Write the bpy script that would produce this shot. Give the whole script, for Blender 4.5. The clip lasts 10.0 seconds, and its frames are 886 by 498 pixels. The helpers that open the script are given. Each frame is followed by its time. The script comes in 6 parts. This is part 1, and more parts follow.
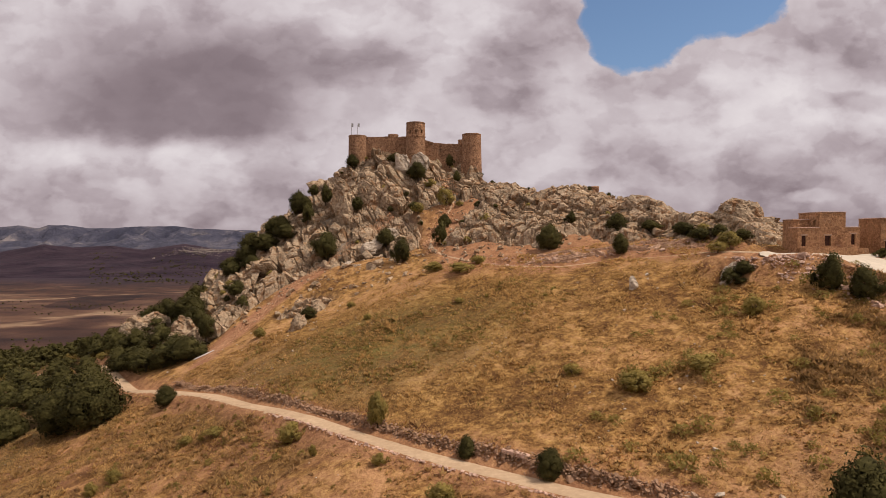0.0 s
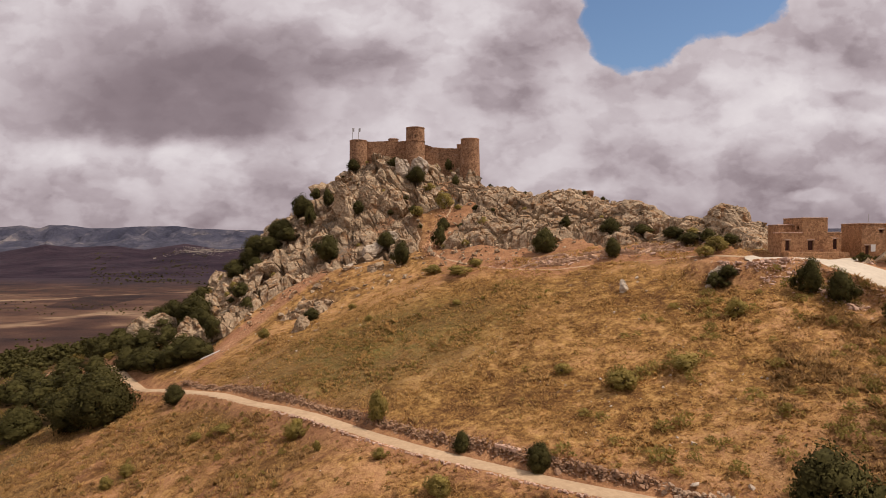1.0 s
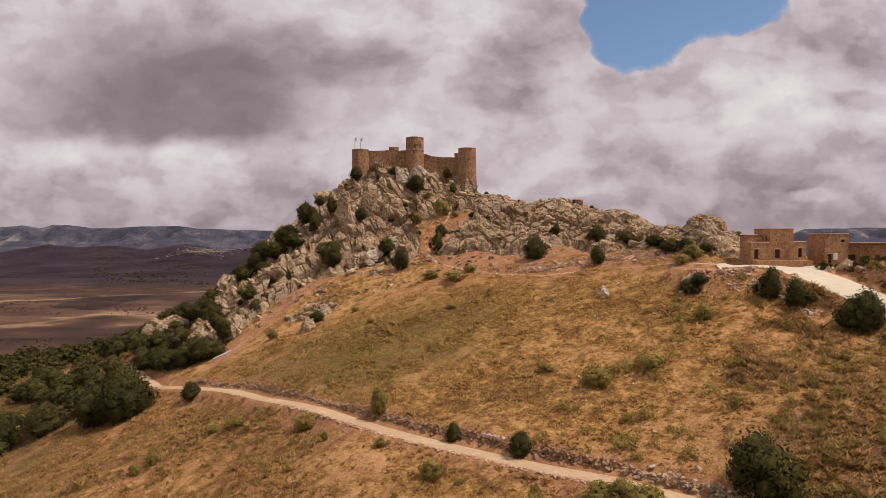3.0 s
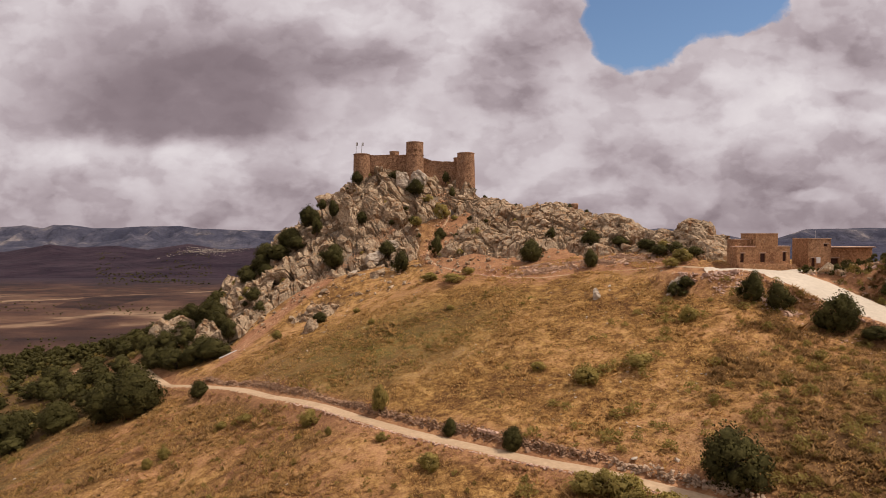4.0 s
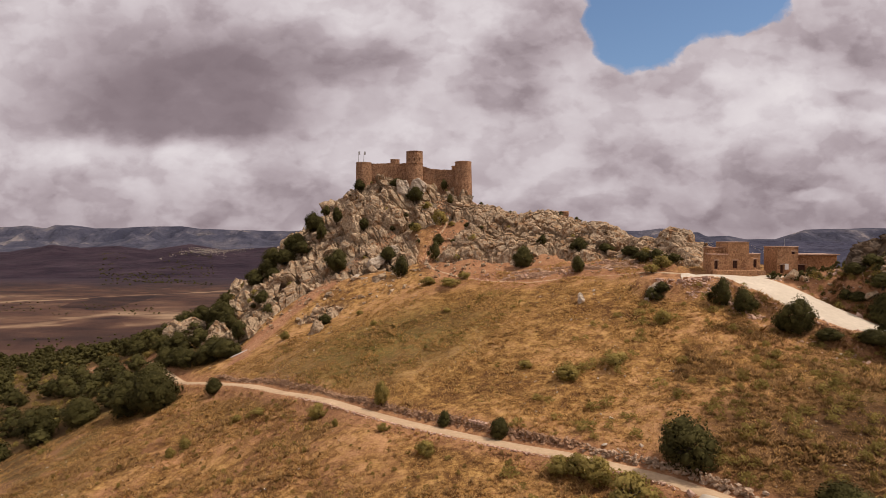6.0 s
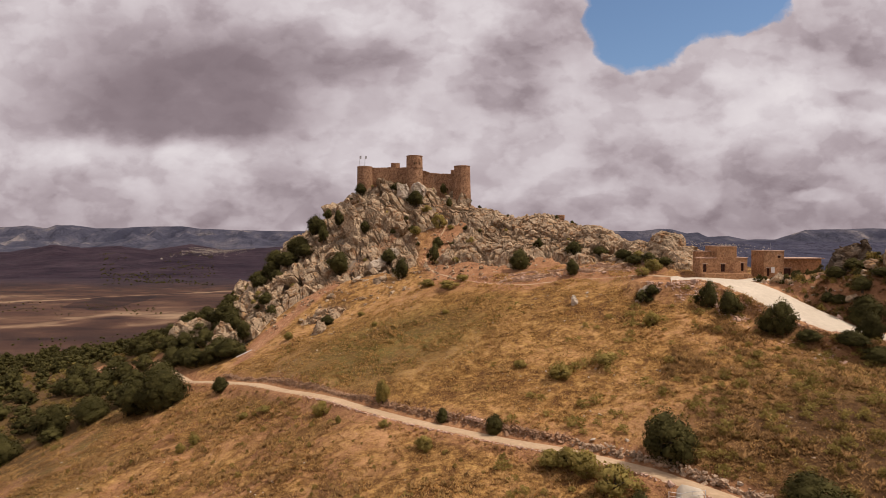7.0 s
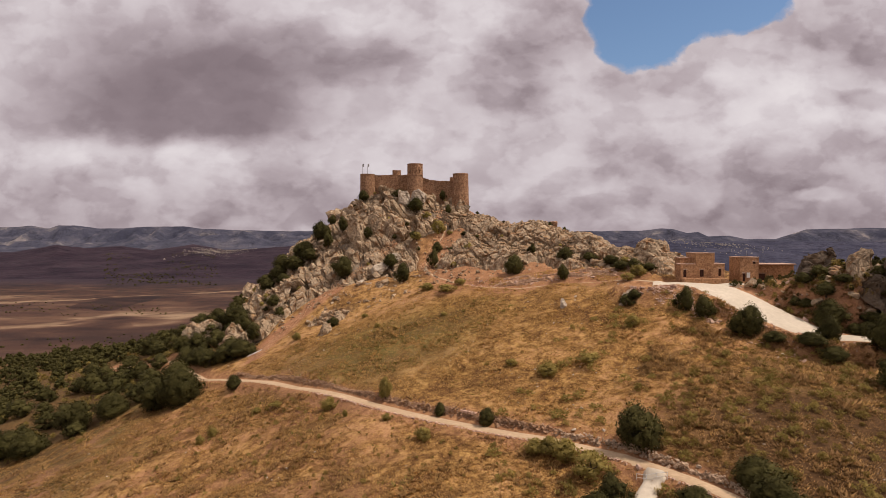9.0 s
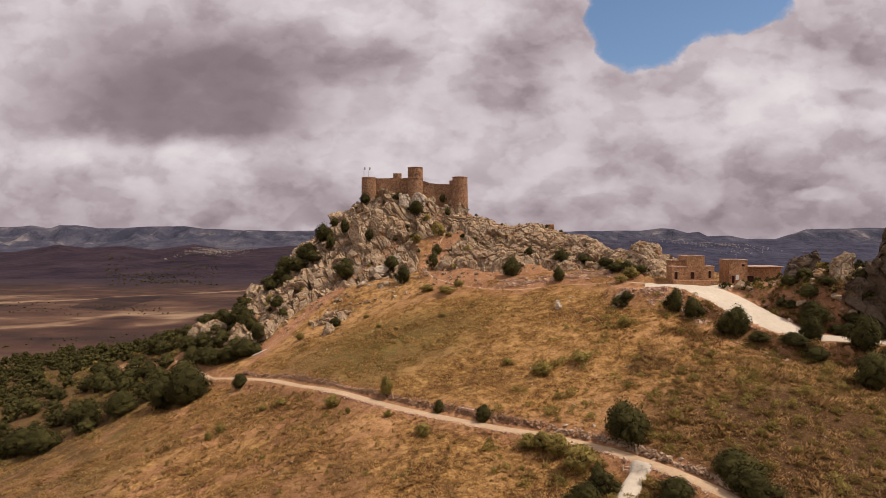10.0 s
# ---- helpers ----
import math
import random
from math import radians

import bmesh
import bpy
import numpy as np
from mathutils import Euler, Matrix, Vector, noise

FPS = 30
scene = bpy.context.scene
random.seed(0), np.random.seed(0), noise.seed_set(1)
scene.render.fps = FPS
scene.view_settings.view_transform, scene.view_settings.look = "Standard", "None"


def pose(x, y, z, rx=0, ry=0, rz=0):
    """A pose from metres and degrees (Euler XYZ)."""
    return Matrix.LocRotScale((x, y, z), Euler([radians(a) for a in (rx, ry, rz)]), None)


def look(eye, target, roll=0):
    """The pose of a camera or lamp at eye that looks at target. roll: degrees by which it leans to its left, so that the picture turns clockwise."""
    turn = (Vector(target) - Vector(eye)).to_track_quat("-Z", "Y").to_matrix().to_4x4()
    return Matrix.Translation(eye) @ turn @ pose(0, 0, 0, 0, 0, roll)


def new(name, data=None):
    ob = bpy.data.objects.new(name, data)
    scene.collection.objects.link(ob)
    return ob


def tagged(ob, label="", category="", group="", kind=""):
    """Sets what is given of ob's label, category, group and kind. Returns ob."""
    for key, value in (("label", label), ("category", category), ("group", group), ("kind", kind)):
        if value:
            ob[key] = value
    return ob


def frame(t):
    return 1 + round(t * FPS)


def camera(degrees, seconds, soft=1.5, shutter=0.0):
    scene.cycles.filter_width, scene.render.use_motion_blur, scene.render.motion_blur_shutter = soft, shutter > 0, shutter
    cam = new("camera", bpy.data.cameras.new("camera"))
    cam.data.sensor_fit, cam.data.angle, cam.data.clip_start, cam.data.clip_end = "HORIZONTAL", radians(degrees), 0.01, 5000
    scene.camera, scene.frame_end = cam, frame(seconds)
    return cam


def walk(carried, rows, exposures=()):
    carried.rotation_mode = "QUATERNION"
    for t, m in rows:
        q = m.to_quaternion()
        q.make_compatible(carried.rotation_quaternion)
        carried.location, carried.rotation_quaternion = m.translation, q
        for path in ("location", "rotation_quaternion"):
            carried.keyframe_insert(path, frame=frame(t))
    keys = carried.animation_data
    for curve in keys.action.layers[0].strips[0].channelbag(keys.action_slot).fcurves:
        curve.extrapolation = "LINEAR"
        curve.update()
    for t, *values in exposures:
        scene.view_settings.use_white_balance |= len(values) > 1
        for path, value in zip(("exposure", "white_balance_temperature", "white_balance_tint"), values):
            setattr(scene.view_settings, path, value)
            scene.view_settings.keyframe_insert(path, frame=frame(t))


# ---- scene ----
# ---- the camera and its walk ----
cam = camera(73.7, 10.0, soft=0.8)
METRES, EYE, TILT, LEAN, TURN = 40.0, 100.0, -1.15, 0.0, 0.0
# seconds; right, ahead, up in parts of METRES; yaw, pitch, roll in degrees
ROWS = [
    (0.0, 0.0000, 0.0000, 0.0000, 0.000, 0.000, -0.000),
    (0.5, 0.0060, -0.0565, 0.0110, 0.022, -0.022, 0.010),
    (1.0, 0.0129, -0.1148, 0.0230, 0.052, -0.030, 0.020),
    (1.5, 0.0198, -0.1747, 0.0347, 0.074, -0.052, 0.020),
    (2.0, 0.0265, -0.2367, 0.0460, 0.089, -0.059, 0.020),
    (2.5, 0.0333, -0.3001, 0.0575, 0.118, -0.059, 0.020),
    (4.0, 0.0534, -0.4937, 0.0905, 0.221, -0.066, -0.010),
    (4.5, 0.0605, -0.5607, 0.1023, 0.243, -0.052, -0.010),
    (5.0, 0.0668, -0.6283, 0.1135, 0.273, -0.066, -0.020),
    (5.5, 0.0734, -0.6962, 0.1240, 0.295, -0.074, -0.010),
    (7.0, 0.0907, -0.8970, 0.1592, 0.339, -0.074, -0.050),
    (7.5, 0.0962, -0.9641, 0.1713, 0.369, -0.096, -0.030),
    (8.0, 0.1011, -1.0330, 0.1837, 0.398, -0.103, -0.010),
    (8.5, 0.1059, -1.1024, 0.1959, 0.420, -0.118, -0.000),
    (9.0, 0.1114, -1.1719, 0.2080, 0.450, -0.118, 0.000),
    (9.5, 0.1164, -1.2403, 0.2197, 0.472, -0.118, 0.000),
    (10.0, 0.1211, -1.3083, 0.2308, 0.494, -0.148, -0.010),
]
walk(cam, [(t, pose(0, 0, EYE, TILT, LEAN, TURN) @ pose(METRES * x, METRES * y, METRES * z, 90 + pitch, roll, yaw)) for t, x, y, z, yaw, pitch, roll in ROWS])

# ---- the shape of the land ----
# Heights in metres over the valley floor. The hill is lofted through cross-sections that run away from the viewer.
SECTIONS = {}


def section(x, *yz):
    SECTIONS[x] = np.array(yz, float).reshape(-1, 2)


section(-420, -150, 6, 100, 4, 250, 7, 380, 7, 600, 0)
section(-330, -150, 8, 60, 9, 180, 15, 300, 19, 380, 17, 480, 6, 600, 0)
section(-260, -150, 10, 60, 14, 130, 18, 200, 23, 290, 28, 360, 26, 450, 12, 600, 0)
section(-200, -150, 14, 60, 22, 130, 29, 200, 35, 260, 38, 320, 37, 400, 24, 600, 0)
section(-120, -150, 20, 0, 33, 80, 42, 120, 45, 150, 48, 190, 56, 230, 61, 270, 62, 340, 48, 440, 22, 600, 0)
section(-90, -150, 26, 0, 42, 60, 50, 100, 54, 130, 58, 150, 62, 180, 72, 215, 77, 245, 79, 300, 68, 420, 30, 600, 2)
section(-50, -150, 34, 0, 50, 60, 56, 90, 61.5, 119, 69, 147, 74, 178, 88, 203, 110, 225, 115, 280, 93, 400, 50, 600, 4)
section(-38, -150, 37, 0, 55, 60, 60.5, 90, 66.5, 119, 73.5, 147, 79.5, 178, 92, 192, 108.5, 204, 121.5, 226, 124, 272, 100, 400, 52, 600, 4)
section(-25, -150, 40, 0, 60, 60, 65, 90, 71, 120, 78, 150, 85, 178, 96, 192, 112, 204, 128.5, 226, 131, 265, 106, 400, 55, 600, 4)
section(5, -150, 44, 0, 65, 40, 69, 67, 72.5, 90, 77, 110, 82, 133, 89.6, 153, 95.5, 176, 102, 194, 113, 204, 124.5, 226, 128, 265, 108, 400, 60, 600, 4)
section(20, -150, 45, 0, 67, 40, 71, 67, 75, 90, 81, 110, 87, 133, 93, 150, 97, 162, 104, 176, 113, 188, 118, 215, 118, 260, 104, 400, 60, 600, 4)
section(35, -150, 45, 0, 68, 30, 73, 45, 75, 60, 77.5, 77, 81, 110, 91, 133, 96, 147, 100, 158, 109, 169, 116, 190, 112, 240, 98, 400, 60, 600, 4)
section(50, -150, 45, 0, 70, 30, 75, 54, 80, 78, 86, 95, 92, 110, 95, 132, 98, 142, 103, 153, 112, 175, 108, 240, 90, 400, 56, 600, 3)
section(57, -150, 45, 0, 71, 30, 75.5, 54, 80.5, 78, 86.5, 92, 92.5, 104, 96.5, 122, 98.5, 132, 100.5, 142, 103.5, 152, 104, 170, 102, 240, 86, 400, 52, 600, 2)
section(62, -150, 45, 0, 72, 30, 76, 54, 81, 78, 87, 90, 92.5, 97, 97, 112, 97.3, 124, 100.5, 133, 107, 142, 103.5, 170, 99, 240, 84, 400, 50, 600, 2)
section(80, -150, 44, 0, 74, 40, 79, 66, 83.5, 80, 86.6, 90, 91.4, 100, 96.4, 118, 97, 126, 98.5, 135, 102, 160, 97, 250, 78, 400, 40, 600, 1)
section(96, -150, 44, 0, 75, 40, 80, 62, 83, 73, 85.2, 80, 94.5, 87, 102.5, 96, 102.5, 105, 98.5, 118, 97, 135, 97, 160, 94, 250, 74, 400, 40, 600, 1)
section(130, -150, 40, 0, 72, 40, 78, 64, 83, 76, 90, 88, 100, 98, 99, 125, 95, 160, 88, 250, 64, 400, 30, 600, 0)
section(220, -150, 26, 0, 52, 80, 60, 160, 52, 300, 30, 600, 0)
section(420, -150, 6, 100, 8, 300, 3, 600, 0)


def value_noise(x, y, seed=0):
    """Smooth noise from -1 to 1 with cells of 1."""
    xi, yi = np.floor(x).astype(np.int64), np.floor(y).astype(np.int64)
    fx, fy = x - xi, y - yi
    fx, fy = fx * fx * fx * (fx * (fx * 6 - 15) + 10), fy * fy * fy * (fy * (fy * 6 - 15) + 10)

    def lattice(a, b):
        n = (a * 374761393 + b * 668265263 + seed * 982451653) & 0xFFFFFFFF
        n = ((n ^ (n >> 13)) * 1274126177) & 0xFFFFFFFF
        return ((n ^ (n >> 16)) & 0xFFFF) / 32767.5 - 1

    low = lattice(xi, yi) * (1 - fx) + lattice(xi + 1, yi) * fx
    high = lattice(xi, yi + 1) * (1 - fx) + lattice(xi + 1, yi + 1) * fx
    return low * (1 - fy) + high * fy


def fbm(x, y, octaves=4, seed=0):
    return sum(value_noise(x * 2 ** k, y * 2 ** k, seed + k) / 2 ** k for k in range(octaves))


def smooth(a, b, x):
    t = np.clip((x - a) / (b - a), 0, 1)
    return t * t * (3 - 2 * t)


def near_line(x, y, *line):
    """The distance in plan from a line of points."""
    d = np.full(np.shape(x), 1e9)
    for (ax, ay), (bx, by) in zip(line, line[1:]):
        t = np.clip(((x - ax) * (bx - ax) + (y - ay) * (by - ay)) / ((bx - ax) ** 2 + (by - ay) ** 2), 0, 1)
        d = np.minimum(d, np.hypot(x - ax - t * (bx - ax), y - ay - t * (by - ay)))
    return d


LOFT_X, LOFT_Y = np.arange(-420, 421, 3.0), np.arange(-150, 601, 3.0)


def make_loft():
    keys = sorted(SECTIONS)
    rows = np.array([np.interp(LOFT_Y, SECTIONS[k][:, 0], SECTIONS[k][:, 1]) for k in keys])
    grid = np.array([np.interp(LOFT_X, keys, rows[:, j]) for j in range(len(LOFT_Y))])
    kernel = np.exp(-0.5 * (np.arange(-4, 5) * 3 / 3.6) ** 2)
    kernel /= kernel.sum()
    for axis in (0, 1):
        padded = np.pad(grid, [(4, 4) if a == axis else (0, 0) for a in (0, 1)], mode="edge")
        grid = np.apply_along_axis(lambda v: np.convolve(v, kernel, "valid"), axis, padded)
    return grid


LOFT = make_loft()


def hill(x, y):
    i, j = np.clip((y + 150) / 3, 0, len(LOFT_Y) - 1.001), np.clip((x + 420) / 3, 0, len(LOFT_X) - 1.001)
    a, b = i.astype(int), j.astype(int)
    u, v = i - a, j - b
    z = (LOFT[a, b] * (1 - v) + LOFT[a, b + 1] * v) * (1 - u) + (LOFT[a + 1, b] * (1 - v) + LOFT[a + 1, b + 1] * v) * u
    return z * (1 - smooth(420, 800, np.abs(x))) * smooth(-700, -150, y)


def rocky(x, y):
    """1 where bare rock breaks through the soil."""
    w = 4.5 * fbm(x / 11, y / 11, 3, 5)
    d = near_line(x, y, (-36, 206), (-58, 200)) - 15
    d = np.minimum(d, near_line(x, y, (-58, 206), (-76, 210)) - 13)
    d = np.minimum(d, near_line(x, y, (-60, 186), (-80, 180)) - 13)
    d = np.minimum(d, near_line(x, y, (-64, 158), (-58, 166), (-51, 174), (-40, 182)) - 6)
    d = np.minimum(d, near_line(x, y, (-38, 192), (-8, 203), (8, 204)) - 11)
    d = np.minimum(d, near_line(x, y, (-26, 177), (-16, 178)) - 8)
    d = np.minimum(d, near_line(x, y, (16, 172), (30, 162), (46, 153), (62, 141)) - 13)
    d = np.minimum(d, near_line(x, y, (10, 197), (14, 187), (18, 176)) - 7)
    d = np.minimum(d, near_line(x, y, (12, 166), (22, 158), (36, 150)) - 6)
    d = np.minimum(d, near_line(x, y, (64, 132), (74, 132)) - 9)
    d = np.minimum(d, near_line(x, y, (104, 86), (110, 82.5), (122, 81)) - 4.5)
    d = np.minimum(d, near_line(x, y, (-37, 150), (-34, 148)) - 5)
    return 1 - smooth(-2, 2.5, d + w)


# the dirt track along the foot of the field, the concrete road to the houses, the footpath to the castle
TRACK = [(70, -40), (62, -6), (53, 14), (43, 31), (38.5, 37.5), (32, 45.8), (22, 55.6), (13, 62), (4, 69), (-4, 75.5), (-11.4, 82), (-20, 90), (-26.5, 95.5), (-34, 102), (-44, 112.5), (-60, 125.6), (-70.5, 133.5), (-77, 142), (-86, 153.5), (-94, 163), (-103, 172), (-113, 184), (-126, 196), (-142, 206)]
ROAD = [(57, 107), (64, 104.5), (70, 101.2), (73.4, 96), (76.4, 91.2), (79.4, 86.0), (82.6, 80.2), (85.6, 77.2), (91, 75.3), (100, 73), (120, 68), (140, 64)]
SCREE_LINE = [(-56, 138), (-55, 147), (-50.5, 154.5), (-45.8, 163), (-39.6, 169.5), (-31.6, 176.5), (-25, 181), (-16, 187)]
FOOTPATH = [(60, 110), (52, 119), (40, 126), (26, 130), (14, 139), (6, 148), (0, 157), (-4, 168), (-2, 178), (2, 186), (4, 194)]


def onto_line(x, y, line):
    """The distance in plan from a line of points, and the nearest place on it."""
    d, px, py = np.full(np.shape(x), 1e9), np.zeros(np.shape(x)), np.zeros(np.shape(x))
    for (ax, ay), (bx, by) in zip(line, line[1:]):
        t = np.clip(((x - ax) * (bx - ax) + (y - ay) * (by - ay)) / ((bx - ax) ** 2 + (by - ay) ** 2), 0, 1)
        qx, qy = ax + t * (bx - ax), ay + t * (by - ay)
        e = np.hypot(x - qx, y - qy)
        near = e < d
        d, px, py = np.where(near, e, d), np.where(near, qx, px), np.where(near, qy, py)
    return d, px, py


def skyline(u, *pairs):
    p = np.array(pairs, float).reshape(-1, 2)
    return np.interp(u, p[:, 0], p[:, 1])


def far_hills(x, y):
    """The ranges beyond the valley: a dark upland, a middle ridge and the far skyline, all cut by spurs."""
    u = x / np.maximum(y, 1)
    spurs = 0.75 - np.abs(fbm(x / 330 + 0.3 * y / 330, y / 620, 5, 31)) - 0.35 * np.abs(fbm(x / 120, y / 210, 4, 33))
    rough = fbm(x / 420, y / 420, 5, 37)
    z = np.maximum(0, skyline(u, -1.2, 175, -0.75, 172, -0.717, 184, -0.684, 160, -0.667, 188, -0.64, 184, -0.598, 164, -0.56, 168, -0.516, 176, -0.45, 176, -0.42, 160, -0.347, 152, -0.1, 148, 0.2, 138, 0.33, 150, 0.363, 163, 0.384, 158, 0.409, 128, 0.428, 136, 0.444, 104, 0.48, 112, 0.51, 86, 0.56, 86, 0.61, 152, 0.666, 158, 0.72, 165, 1.2, 160) + 5 * rough) * np.exp(-(np.minimum(0, y - 4350) / 430) ** 2 - (np.maximum(0, y - 4350) / 300) ** 2)
    z = z * (1 + 0.75 * (spurs - 0.35) * smooth(4330, 4050, y))
    front = np.maximum(0, skyline(u, -1.2, 60, -0.7, 40, -0.62, 66, -0.51, 112, -0.44, 138, -0.37, 112, -0.2, 80, 0.3, 70, 0.5, 60, 1.2, 60) + 5 * rough) * np.exp(-((y - 3650) / 260) ** 2)
    z = np.maximum(z, front * (1 + 0.5 * (spurs - 0.35)))
    upland = np.maximum(0, skyline(u, -1.2, 40, -0.75, 26, -0.676, 64, -0.624, 48, -0.56, 58, -0.507, 38, -0.438, 67, -0.382, 40, -0.2, 60, 0.2, 84, 0.36, 88, 0.54, 86, 0.7, 84, 1.2, 80) + 4 * rough) * (smooth(1350, 2850, y) * smooth(3500, 2950, y)) * (1 + 0.3 * (spurs - 0.3) * smooth(2900, 2600, y))
    return np.maximum(z, upland) * smooth(1150, 1700, y)


def height(x, y, sink=0.0):
    x, y = np.asarray(x, float), np.asarray(y, float)
    z = hill(x, y)
    on_hill = smooth(2, 25, z)
    rock = rocky(x, y)
    crag = 1 - np.abs(fbm((x + 0.5 * y) / 7, (y - 0.4 * x) / 4.5, 4, 11))
    z = z + rock * (1.6 * crag - 0.9 - sink) * on_hill
    z = z + (1 - rock) * (0.35 * fbm(x / 6, y / 6, 3, 3) + 0.9 * fbm(x / 28, y / 28, 2, 8)) * on_hill
    for line, flat, bank in ((TRACK, 1.9, 3.6), (ROAD, 8.0, 11.0), (FOOTPATH, 0.7, 2.0)):
        d, px, py = onto_line(x, y, line)
        z = z + (hill(px, py) - z) * (1 - smooth(flat, bank, d))
    z = z + 1.6 * fbm(x / 160, y / 160, 3, 21) * (1 - on_hill)
    return z + far_hills(x, y)


# ---- world, sun and exposure ----
SUN_FROM = Vector((0.62, -0.13, 1.0)).normalized()


class Nodes:
    """Short ways to add nodes to a tree and join them."""

    def __init__(self, tree):
        self.tree = tree
        tree.nodes.clear()

    def add(self, kind, values=None, **settings):
        node = self.tree.nodes.new(kind)
        for key, value in settings.items():
            setattr(node, key, value)
        for key, value in (values or {}).items():
            if isinstance(value, bpy.types.NodeSocket):
                self.tree.links.new(value, node.inputs[key])
            else:
                node.inputs[key].default_value = value
        return node

    def math(self, op, a, b=0.0, c=0.0, clamp=False):
        return self.add("ShaderNodeMath", {0: a, 1: b, 2: c}, operation=op, use_clamp=clamp).outputs[0]

    def mix(self, factor, a, b, blend="MIX"):
        return self.add("ShaderNodeMix", {0: factor, 6: a, 7: b}, data_type="RGBA", blend_type=blend).outputs[2]

    def mix_value(self, share, a, b):
        return self.math("ADD", self.math("MULTIPLY", a, 1 - share), self.math("MULTIPLY", b, share))

    def ramp(self, factor, *stops):
        node = self.add("ShaderNodeValToRGB", {0: factor})
        elements = node.color_ramp.elements
        while len(elements) < len(stops):
            elements.new(0.5)
        for element, (at, colour) in zip(elements, stops):
            element.position = at
            element.color = (*colour, 1) if not isinstance(colour, (int, float)) else (colour, colour, colour, 1)
        return node.outputs[0]

    def noise(self, vector, scale, detail=5.0, rough=0.55, distortion=0.0):
        return self.add("ShaderNodeTexNoise", {"Vector": vector, "Scale": scale, "Detail": detail, "Roughness": rough, "Distortion": distortion}).outputs[0]


def make_world():
    world = bpy.data.worlds.new("sky")
    world.use_nodes = True
    scene.world = world
    n = Nodes(world.node_tree)
    way = n.add("ShaderNodeTexCoord").outputs["Generated"]
    part_of = n.add("ShaderNodeSeparateXYZ", {0: way}).outputs
    sky = n.add("ShaderNodeTexSky", sky_type="NISHITA", sun_disc=False, sun_elevation=math.asin(SUN_FROM.z), sun_rotation=math.atan2(SUN_FROM.x, SUN_FROM.y), air_density=1.0, dust_density=0.6).outputs[0]
    # slopes to the east of north and over the horizon
    ahead = n.math("MAXIMUM", part_of[1], 0.12)
    east, rise = n.math("DIVIDE", part_of[0], ahead), n.math("DIVIDE", part_of[2], ahead)
    # clouds lie flatter towards the horizon
    sheet = n.add("ShaderNodeCombineXYZ", {0: n.math("MULTIPLY", east, 1.5), 1: n.math("MULTIPLY", n.math("POWER", n.math("MAXIMUM", n.math("ADD", rise, 0.05), 0.0), 0.75), 2.0), 2: 0.0}).outputs[0]
    # billows bend every edge
    bends = n.add("ShaderNodeTexNoise", {"Vector": sheet, "Scale": 3.0, "Detail": 9.0, "Roughness": 0.52, "Distortion": 0.0}).outputs["Color"]
    shift = n.add("ShaderNodeSeparateColor", {0: bends}).outputs
    bent_east = n.math("ADD", east, n.math("MULTIPLY", n.math("SUBTRACT", shift[0], 0.5), 0.20))
    bent_rise = n.math("ADD", rise, n.math("MULTIPLY", n.math("SUBTRACT", shift[1], 0.5), 0.11))

    def bank(at_east, at_rise, wide, over, under, soft):
        a = n.math("DIVIDE", n.math("SUBTRACT", bent_east, at_east), wide)
        b = n.math("SUBTRACT", bent_rise, at_rise)
        b = n.math("MAXIMUM", n.math("DIVIDE", b, over), n.math("DIVIDE", b, -under))
        far = n.math("SQRT", n.math("ADD", n.math("MULTIPLY", a, a), n.math("MULTIPLY", b, b)))
        return n.add("ShaderNodeMapRange", {0: far, 1: 1 - soft, 2: 1 + soft, 3: 1.0, 4: 0.0}, interpolation_type="SMOOTHSTEP").outputs[0]

    dark = bank(*CLOUD_BANKS[0][:5], 0.6)
    quiet = n.math("SUBTRACT", 1.0, n.math("MULTIPLY", dark, 0.55))
    billows = n.add("ShaderNodeTexVoronoi", {"Vector": n.mix(0.12, sheet, bends), "Scale": 4.2, "Detail": 5.0, "Roughness": 0.55, "Smoothness": 0.8}, feature="SMOOTH_F1").outputs[0]
    broad, fine = n.noise(sheet, 2.4, 6.0, 0.5), n.noise(sheet, 8.0, 8.0, 0.55)
    texture = n.math("ADD", n.math("MULTIPLY", n.math("SUBTRACT", 0.60, billows), 0.34), n.math("ADD", n.math("MULTIPLY", n.math("SUBTRACT", broad, 0.5), 0.40), n.math("MULTIPLY", n.math("SUBTRACT", fine, 0.5), 0.16)))
    # crisp heads of cumulus, flatter towards the horizon
    heaps = n.add("ShaderNodeCombineXYZ", {0: n.math("MULTIPLY", n.mix_value(0.25, east, bent_east), 2.2), 1: n.math("MULTIPLY", n.mix_value(0.25, rise, bent_rise), 3.4), 2: 0.7}).outputs[0]
    for scale, seed, amount in ((1.7, 3.1, 0.10), (3.6, 7.7, 0.15), (7.4, 1.3, 0.13)):
        moved = n.add("ShaderNodeVectorMath", {0: heaps, 1: (seed, seed * 0.7, 0.0)}, operation="ADD").outputs[0]
        heap = n.ramp(n.noise(moved, scale, 7.0, 0.48), (0.43, 0.0), (0.51, 0.75), (0.68, 1.0))
        texture = n.math("ADD", texture, n.math("MULTIPLY", n.math("SUBTRACT", heap, 0.55), amount))
    light = n.math("ADD", 1.0, n.math("MULTIPLY", texture, quiet))
    for at_east, at_rise, wide, over, under, amount, soft in CLOUD_BANKS:
        light = n.math("ADD", light, n.math("MULTIPLY", bank(at_east, at_rise, wide, over, under, soft), amount))
